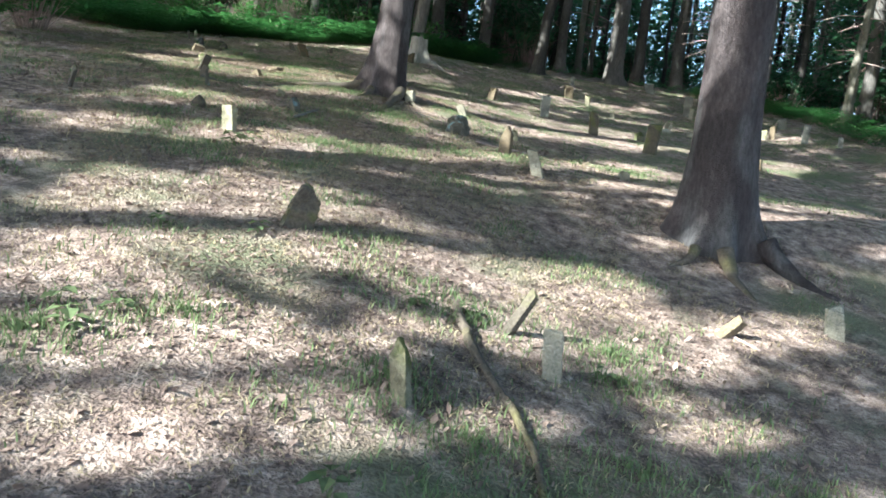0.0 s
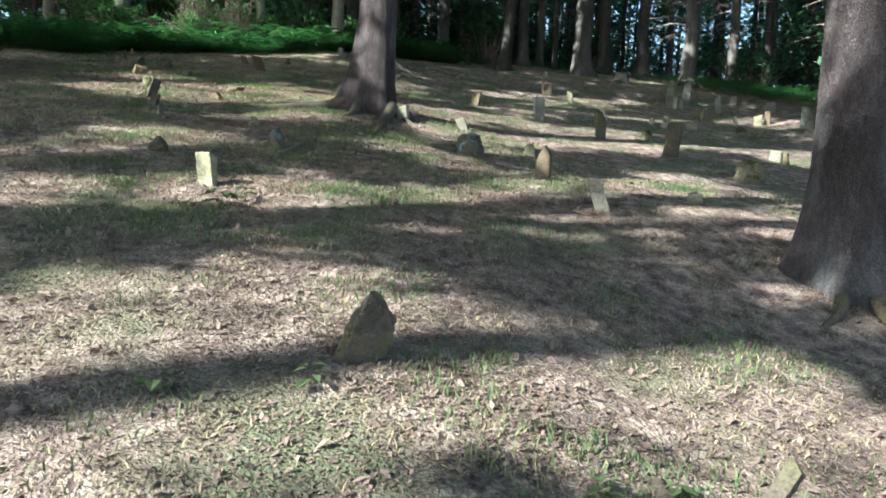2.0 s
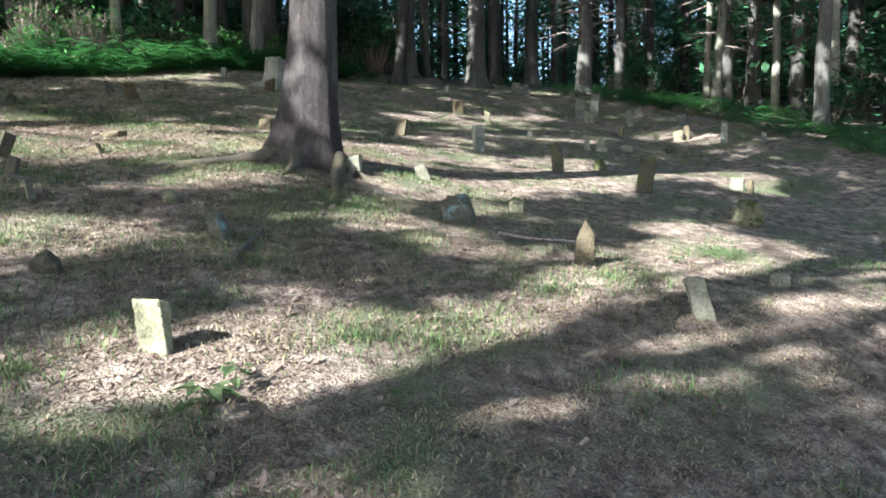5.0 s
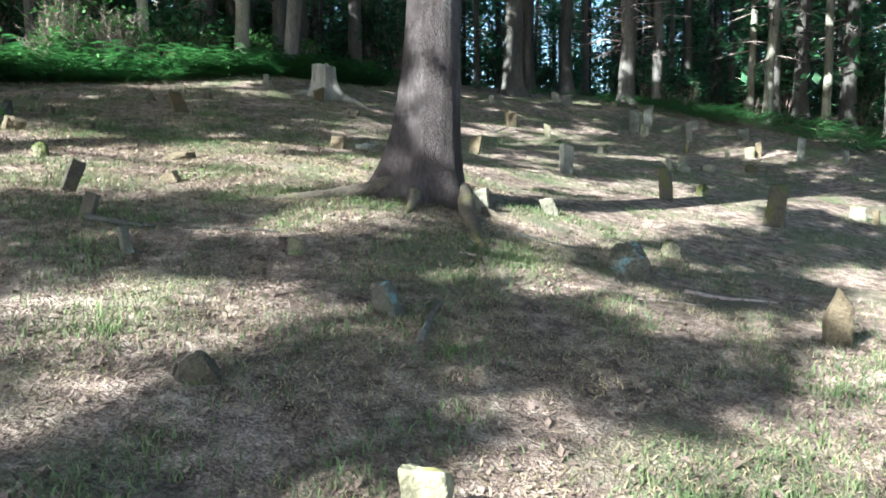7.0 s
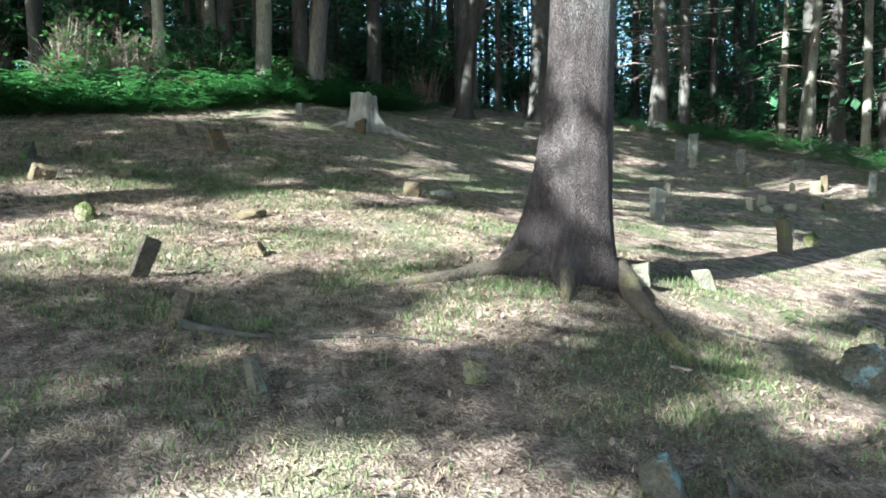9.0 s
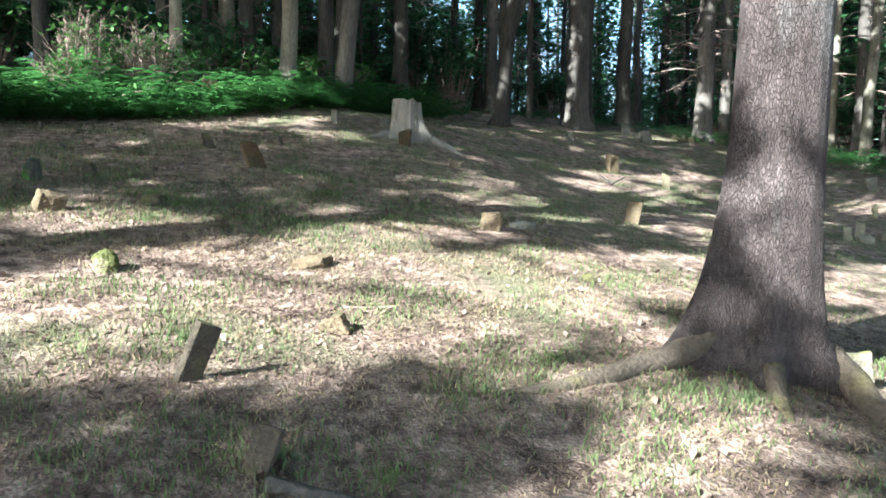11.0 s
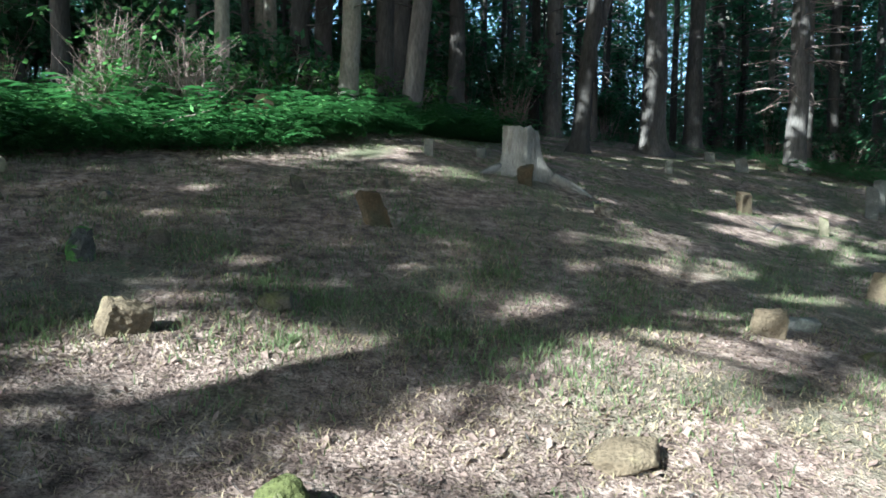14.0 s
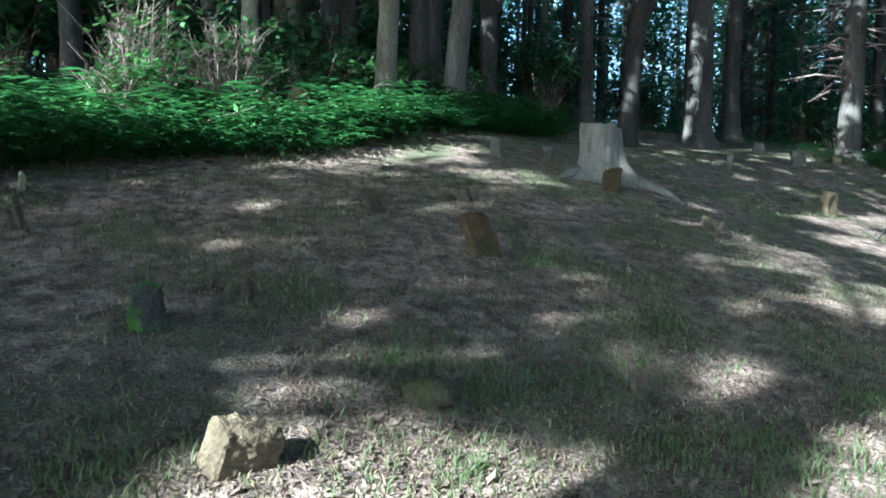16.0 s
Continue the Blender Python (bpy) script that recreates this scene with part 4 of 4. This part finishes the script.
shrub(-6.6, 21.3, 1.5, 0.6, 1, 60, 0.12, "brush pile of bare pinkish grey twigs among ferns")
shrub(-5.6, 21.8, 1.3, 0.7, 2, 46, 0.2, "brush of bare pinkish grey twigs among ferns")
shrub(-5.9, 22.6, 0.95, 0.8, 3, 32, 0.4, "leafy green shrub with bare twigs among ferns")
shrub(-5.0, 23.2, 0.85, 0.8, 4, 30, 0.35, "twiggy shrub with small light leaves")
shrub(-6.6, 20.9, 0.7, 0.6, 5, 36, 0.3, "low twiggy shrub in the ferns")
shrub(-8.7, 21.3, 0.9, 0.8, 6, 40, 0.7, "leafy green shrub at the clearing edge")
shrub(-8.8, 14.0, 1.3, 0.9, 7, 60, 1.0, "dense dark green shrub beside the clearing", FERN, 0.08)
shrub(-8.9, 12.4, 1.1, 0.9, 8, 60, 1.0, "dense dark green shrub beside the clearing", FERN, 0.08)
rng = random.Random(61)
bank = 0
while bank < 6:
    x, y = rng.uniform(-12, -0.3), rng.uniform(19, 27)
    if 1.2 < outside(x, y) < 4 and not (-9 < x < -4.4 and y < 24):
        bank += 1
        shrub(x, y, rng.uniform(0.7, 1.1), rng.uniform(0.6, 0.9), 80 + bank, 22, 0.6, "leafy green bush rising from the ferns", SHRUB_LEAF, 0.075)
rng = random.Random(5)
for i in range(46):
    x, y = rng.uniform(-16, 3), rng.uniform(23.5, 36)
    if outside(x, y) > 2.6:
        shrub(x, y, rng.uniform(1.4, 3.2), rng.uniform(0.8, 1.4), 50 + i, 34, 1.0, "dark green leafy understorey shrub", LEAF, 0.1)
for i in range(70):
    x, y = rng.uniform(3, 38), rng.uniform(14, 46)
    if outside(x, y) > 3.5:
        shrub(x, y, rng.uniform(0.9, 2.8), rng.uniform(0.7, 1.4), 150 + i, 26, 0.9, "dark green leafy understorey shrub", LEAF, 0.09)


def bush_fill(seed, height, width, clumps):
    """Meshes (branchwork, foliage) of a young leafy tree under the pines."""
    rng = random.Random(seed)
    parts, leaves = [tube([Vector((0, 0, -0.2)), Vector((0.03, 0, height * 0.5)), Vector((0, 0.05, height))], [0.05, 0.035, 0.01], 6)], []
    for _ in range(clumps):
        z, a = rng.uniform(0.35, height), rng.uniform(0, 6.28)
        ln = width * rng.uniform(0.3, 1) * (1.1 - 0.75 * z / height)
        tip = Vector((math.cos(a) * ln, math.sin(a) * ln, z + rng.uniform(-0.2, 0.2)))
        parts.append(tube([Vector((0, 0, z * 0.9)), tip], [0.015, 0.005], 4))
        leaves.append(leaf_cards(rng, tip, 0.33, 16, 0.13, 0.6))
    v, f = merge(parts)
    w, g = merge(leaves)
    return mesh_of("branchwork", v, f, BARK_FAR), mesh_of("foliage", w, g, LEAF, False)


YOUNG = [bush_fill(300 + i, (6.5, 8, 5, 7.5)[i], (1.9, 2.2, 1.7, 2.4)[i], (70, 85, 60, 90)[i]) for i in range(4)]
rng = random.Random(9)
spots = []
while len(spots) < 295:
    x, y = rng.uniform(-30, 48), rng.uniform(10, 66)
    d = outside(x, y)
    need = 4.5 if x < 0 else 6
    if d < need or y < 18 and x < 0 or (x < -9.5 and 12.0 < 0.934 * y - 0.358 * x < 25.5 and y < 23) or min([math.hypot(x - a, y - b) for a, b in spots] + [9]) < 1.5:
        continue
    if x > 2 and d < 16 and rng.random() < 0.45:
        continue
    spots.append((x, y))
    tree = new("young_tree")
    s = rng.uniform(0.85, 1.65)
    tree.matrix_world = Matrix.Translation((x, y, land(x, y))) @ pose(0, 0, 0, 0, 0, rng.uniform(0, 360)) @ Matrix.Diagonal((s, s, s, 1))
    tagged(tree, "young leafy green tree under the forest pines", "tree", "young understorey trees")
    for n, me in zip(("branchwork", "foliage"), YOUNG[rng.randrange(4)]):
        tagged(child(n, me, tree), kind="stuff")


# ---------------------------------------------------------------- fallen branches, log, weeds
def branch(points, r, label, mat=TWIG, lift=0.0):
    way = []
    for i in range(len(points) - 1):
        for s in range(6):
            q = s / 6
            way.append((points[i][0] * (1 - q) + points[i + 1][0] * q, points[i][1] * (1 - q) + points[i + 1][1] * q))
    way.append(points[-1])
    o = Vector((*points[0], ground_z(*points[0])))
    n = len(way) - 1
    pts = [Vector((x + 0.5 * r * noise.noise(Vector((x * 6, y * 6, 1))), y, ground_z(x, y) + r * 0.6 + lift * k / n)) - o for k, (x, y) in enumerate(way)]
    v, f = tube(pts, [r * (1 - 0.55 * k / n) for k in range(n + 1)], 8, lambda k, a, p: 1 + 0.25 * noise.noise(Vector((a, k * 0.7, r * 50))))
    thing("fallen_branch", mesh_of("fallen_branch", v, f, mat), Matrix.Translation(o), label, "branch")


branch([(0.09, 3.9), (0.16, 3.44), (0.3, 3.08), (0.43, 2.69), (0.46, 2.3)], 0.03, "mossy yellowish dead branch lying down the slope", ROOT)
branch([(-4.05, 10.7), (-3.82, 10.61), (-3.57, 10.51)], 0.03, "dark broken branch lying on leaf litter", BARK_FAR)
branch([(-3.37, 10.5), (-2.97, 10.48), (-2.69, 10.32)], 0.013, "thin dark fallen branch on leaf litter", BARK_FAR)
branch([(-1.4, 9.97), (-0.87, 9.81)], 0.01, "thin pale twig lying on the ground")
branch([(0.26, 9.57), (0.58, 9.48), (0.97, 9.41)], 0.018, "long pale fallen stick on the slope")
branch([(-0.32, 9.29), (0.21, 9.27)], 0.01, "thin pale fallen stick on the slope")
branch([(-3.51, 12.39), (-3.14, 12.32)], 0.008, "thin brown twig in sunlit leaves")
branch([(-6.1, 15.67), (-5.9, 15.72)], 0.012, "short dark twig before a mossy stone", BARK_FAR)
branch([(-2.05, 8.6), (-1.85, 8.95)], 0.025, "dark broken branch end in the litter", BARK_FAR, 0.05)
branch([(2.1, 18.7), (2.5, 18.9)], 0.02, "forked grey stick leaning by a slab", BARK_FAR, 0.14)
branch([(2.15, 18.7), (1.95, 18.85)], 0.018, "grey stick leaning by a slab", BARK_FAR, 0.1)
branch([(-6.6, 20.3), (-6.0, 20.0), (-5.3, 20.2)], 0.022, "pale bent dead branch across the ferns", TWIG, 0.45)
branch([(1.9, 4.6), (2.1, 4.35)], 0.014, "thin pale twig near the pine roots")
branch([(-0.7, 10.6), (-0.2, 10.4)], 0.014, "thin brown stick beside the pine roots", BARK_FAR)


def log(x, y, r, length, turn):
    z = land(x, y) + r * 1.9
    ob = new("cut_log")
    ob.matrix_world = Matrix.Translation((x, y, z)) @ pose(0, 0, 0, 0, 0, turn)
    tagged(ob, "short sawn reddish log half hidden in ferns", "log")
    pts = [Vector((0, length * q, 0.02 * q)) for q in (0, 0.02, 0.3, 0.6, 1)]
    v, f = tube(pts, [r * 0.97, r, r * 1.02, r, r * 0.95], 20, lambda k, a, p: 1 + 0.04 * math.sin(5 * a))
    child("bark", mesh_of("bark", v, f, BARK_FAR), ob)
    ring = [Vector((r * 0.93 * math.cos(2 * math.pi * i / 20), -0.006, r * 0.93 * math.sin(2 * math.pi * i / 20))) for i in range(20)]
    child("cut_face", mesh_of("cut_face", ring + [p + Vector((0, 0.004, 0)) for p in ring], [tuple(range(20)), tuple(range(39, 19, -1))] + [(i, (i + 1) % 20, 20 + (i + 1) % 20, 20 + i) for i in range(20)], CUT_WOOD, False), ob, "reddish sawn face")


log(-4.55, 22.6, 0.19, 0.9, 20)
log(-4.95, 22.8, 0.15, 0.8, -25)


def weed(x, y, seed, size, leaves, label):
    rng = random.Random(seed)
    verts, faces = [], []
    for i in range(leaves):
        a = 6.28 * i / leaves + rng.uniform(-.4, .4)
        d = Vector((math.cos(a), math.sin(a), 0))
        w = Vector((-math.sin(a), math.cos(a), 0))
        s = size * rng.uniform(0.6, 1.1)
        h = size * rng.uniform(0.3, 1.1)
        o = len(verts)
        b = d * s * 0.25 + Vector((0, 0, h))
        verts += [Vector((0, 0, 0)), b, b + d * s * 0.35 + w * s * 0.34 + Vector((0, 0, s * .05)), b + d * s * 0.95 - Vector((0, 0, s * 0.22)), b + d * s * 0.35 - w * s * 0.34 + Vector((0, 0, s * .05)), w * 0.006]
        faces += [(o + 1, o + 2, o + 3), (o + 1, o + 3, o + 4), (o, o + 5, o + 1)]
    ob = new("weed")
    ob.matrix_world = Matrix.Translation((x, y, ground_z(x, y)))
    tagged(ob, label, "plant")
    for o in range(0, len(verts), 6):
        child("leaf", mesh_of("leaf", verts[o:o + 6], [(1, 2, 3), (1, 3, 4), (0, 5, 1)], GRASS, False), ob)


for i, (x, y, s, n) in enumerate(((-2.13, 6.55, 0.13, 11), (-2.0, 6.75, 0.1, 9), (-0.3, 2.05, 0.1, 7), (-1.3, 6.55, 0.07, 6), (-1.55, 2.75, 0.1, 10), (-1.7, 2.95, 0.09, 9), (-1.45, 3.0, 0.08, 8), (-1.75, 4.1, 0.09, 9),
                                   (-1.2, 4.25, 0.08, 8), (-4.7, 16.0, 0.07, 8), (-0.15, 3.75, 0.08, 9), (0.15, 3.85, 0.07, 8), (0.9, 3.5, 0.08, 9), (1.5, 8.6, 0.09, 9), (2.0, 8.9, 0.08, 9), (0.35, 10.9, 0.09, 9))):
    weed(x, y, 400 + i, s, n, "small broad leaved green weed in leaf litter")

# ---------------------------------------------------------------- leaf litter, grass and straw
GX, GY = np.array(XS), np.array(YS)
GZ = np.array([p[2] for p in gv]).reshape(len(YS), len(XS))


def heights(x, y):
    i = np.clip(np.searchsorted(GX, x) - 1, 0, len(GX) - 2)
    j = np.clip(np.searchsorted(GY, y) - 1, 0, len(GY) - 2)
    u, v = (x - GX[i]) / (GX[i + 1] - GX[i]), (y - GY[j]) / (GY[j + 1] - GY[j])
    return (GZ[j, i] * (1 - u) + GZ[j, i + 1] * u) * (1 - v) + (GZ[j + 1, i] * (1 - u) + GZ[j + 1, i + 1] * u) * v


R = np.random.RandomState(4)


def waves(x, y, seed, size):
    """Smooth random field, about 0 to 1, made of a few sine waves."""
    q = np.random.RandomState(seed)
    out = np.zeros_like(x)
    for _ in range(9):
        a, k, p = q.uniform(0, 6.28), q.uniform(0.5, 1.9) / size, q.uniform(0, 6.28)
        out += np.sin((x * np.cos(a) + y * np.sin(a)) * 6.28 * k + p)
    return 0.5 + out / 9


def along_path(n, spread):
    """Points scattered over the clearing, thickest beside the path."""
    s = R.uniform(0, 1, n)
    x, y = -6.0 * s + R.normal(0.6, spread, n), 2.0 + 15.5 * s + R.normal(0, spread, n)
    return x, y


def cards(name, label, category, x, y, length, width, tilt, rise, mat):
    """One flat, bent leaf for each place, all in one object."""
    n = len(x)
    a = R.uniform(0, 2 * np.pi, n)
    dx, dy = np.cos(a), np.sin(a)
    z = heights(x, y) + rise
    t1, t2 = R.normal(0, tilt, n), R.normal(0, tilt, n)
    L, W = length * R.uniform(0.55, 1.35, n), width * R.uniform(0.6, 1.3, n)
    curl = R.uniform(0.0, 0.35, n) * W
    v = np.empty((n, 4, 3))
    for k, (su, sv) in enumerate(((-1, 0), (0.1, 1), (1, 0), (0.1, -1))):
        v[:, k, 0] = x + dx * L * su - dy * W * sv
        v[:, k, 1] = y + dy * L * su + dx * W * sv
        v[:, k, 2] = z + t1 * L * su + t2 * W * sv + curl * abs(sv) + np.abs(t1) * L * 0.7
    me = bpy.data.meshes.new(name)
    me.from_pydata(v.reshape(-1, 3).tolist(), [], np.arange(4 * n).reshape(n, 4).tolist())
    me.materials.append(mat)
    thing(name, me, Matrix(), label, category, kind="stuff")


def blades(name, label, x, y, height, mat, lean=0.6):
    n = len(x)
    a, b = R.uniform(0, 2 * np.pi, n), R.uniform(0, 2 * np.pi, n)
    z = heights(x, y)
    H = height * R.uniform(0.5, 1.4, n)
    out = H * R.uniform(0.1, lean, n) * 1.2
    w = 0.0035 + 0.012 * H
    v = np.empty((n, 5, 3))
    for k, (side, q) in enumerate(((-1, 0), (1, 0), (-0.7, 0.55), (0.7, 0.55), (0, 1))):
        v[:, k, 0] = x + np.cos(a) * w * side + np.cos(b) * out * q * q
        v[:, k, 1] = y + np.sin(a) * w * side + np.sin(b) * out * q * q
        v[:, k, 2] = z - 0.01 + H * q * (1 - 0.25 * q * lean)
    f = []
    for i in range(0, 5 * n, 5):
        f += [(i, i + 1, i + 3, i + 2), (i + 2, i + 3, i + 4)]
    me = bpy.data.meshes.new(name)
    me.from_pydata(v.reshape(-1, 3).tolist(), [], f)
    me.materials.append(mat)
    thing(name, me, Matrix(), label, "grass", kind="stuff")


ax, ay = along_path(200000, 2.2)
bx, by = R.uniform(-9, 10, 80000), R.uniform(1, 25, 80000)
lx, ly = np.concatenate([ax, bx]), np.concatenate([ay, by])
keep = waves(lx, ly, 3, 1.6) + R.uniform(-0.25, 0.25, len(lx)) > 0.36
lx, ly = lx[keep], ly[keep]
cards("dry_leaves", "thick scatter of dry tan and brown fallen leaves", "leaf litter", lx, ly, 0.0115, 0.007, 0.3, 0.002, DRY_LEAF)
cards("oak_leaves", "larger curled brown fallen leaves", "leaf litter", *along_path(12000, 2.2), 0.023, 0.0145, 0.4, 0.004, DRY_LEAF)
ax, ay = along_path(26000, 1.9)
cards("pine_needles", "thin straw coloured needles and bits of twig", "leaf litter", ax, ay, 0.05, 0.0016, 0.15, 0.006, STRAW)

TUFTS = [[(-1.7, 2.7), (0.2, 3.8), (1.0, 3.8), (0.9, 2.7), (1.0, 3.5), (0.2, 2.6), (0.1, 2.1), (1.7, 2.8), (-1.2, 3.1), (0.6, 2.3), (-0.2, 2.9), (-1.9, 8.5), (-1.0, 9.9), (-0.0, 7.9), (-1.4, 7.2), (-3.6, 8.8), (-3.0, 7.0), (-1.0, 7.1)],
         [(0.6, 8.1), (-2.0, 11.1), (-1.6, 9.5), (2.2, 9.0), (-4.0, 10.9), (-1.7, 11.0), (-3.6, 10.7), (-4.4, 12.0), (-2.5, 11.5), (-2.7, 14.7), (-4.8, 14.4), (-4.0, 14.4), (-4.6, 14.9), (-3.5, 16.6), (-4.9, 15.2), (-6.0, 14.5), (-3.2, 15.6), (-3.6, 14.4)]]
gx, gy = [], []
for tx, ty in TUFTS[0] + TUFTS[1]:
    n = 420
    r = np.abs(R.normal(0, 0.24, n))
    a = R.uniform(0, 6.28, n)
    gx.append(tx + 1.5 * r * np.cos(a))
    gy.append(ty + r * np.sin(a))
mx, my = along_path(130000, 2.6)
k = waves(mx, my, 21, 1.3) + R.uniform(-0.12, 0.12, len(mx)) > 0.71
gx.append(mx[k])
gy.append(my[k])
ex, ey = R.uniform(-9, 10, 150000), R.uniform(8, 26, 150000)
k = waves(ex, ey, 22, 1.5) + R.uniform(-0.15, 0.15, len(ex)) > np.where(ey > 14.5, 0.53, 0.67)
gx.append(ex[k])
gy.append(ey[k])
gx, gy = np.concatenate(gx), np.concatenate(gy)
k = (gx > -10.5) & (gx < 12.5) & (gy > -2) & (gy < 28)
blades("grass", "thin green grass tufts growing through leaf litter", gx[k], gy[k], 0.062, GRASS)
sx, sy = along_path(110000, 2.3)
k = waves(sx, sy, 33, 1.4) + R.uniform(-0.15, 0.15, len(sx)) > 0.47
blades("dry_grass", "dry straw coloured grass blades in the litter", sx[k], sy[k], 0.045, STRAW, 1.1)
cards("fallen_twigs", "short dark broken twigs lying over the leaf litter", "twigs", *along_path(4200, 2.4), 0.065, 0.0032, 0.12, 0.012, BARK_FAR)
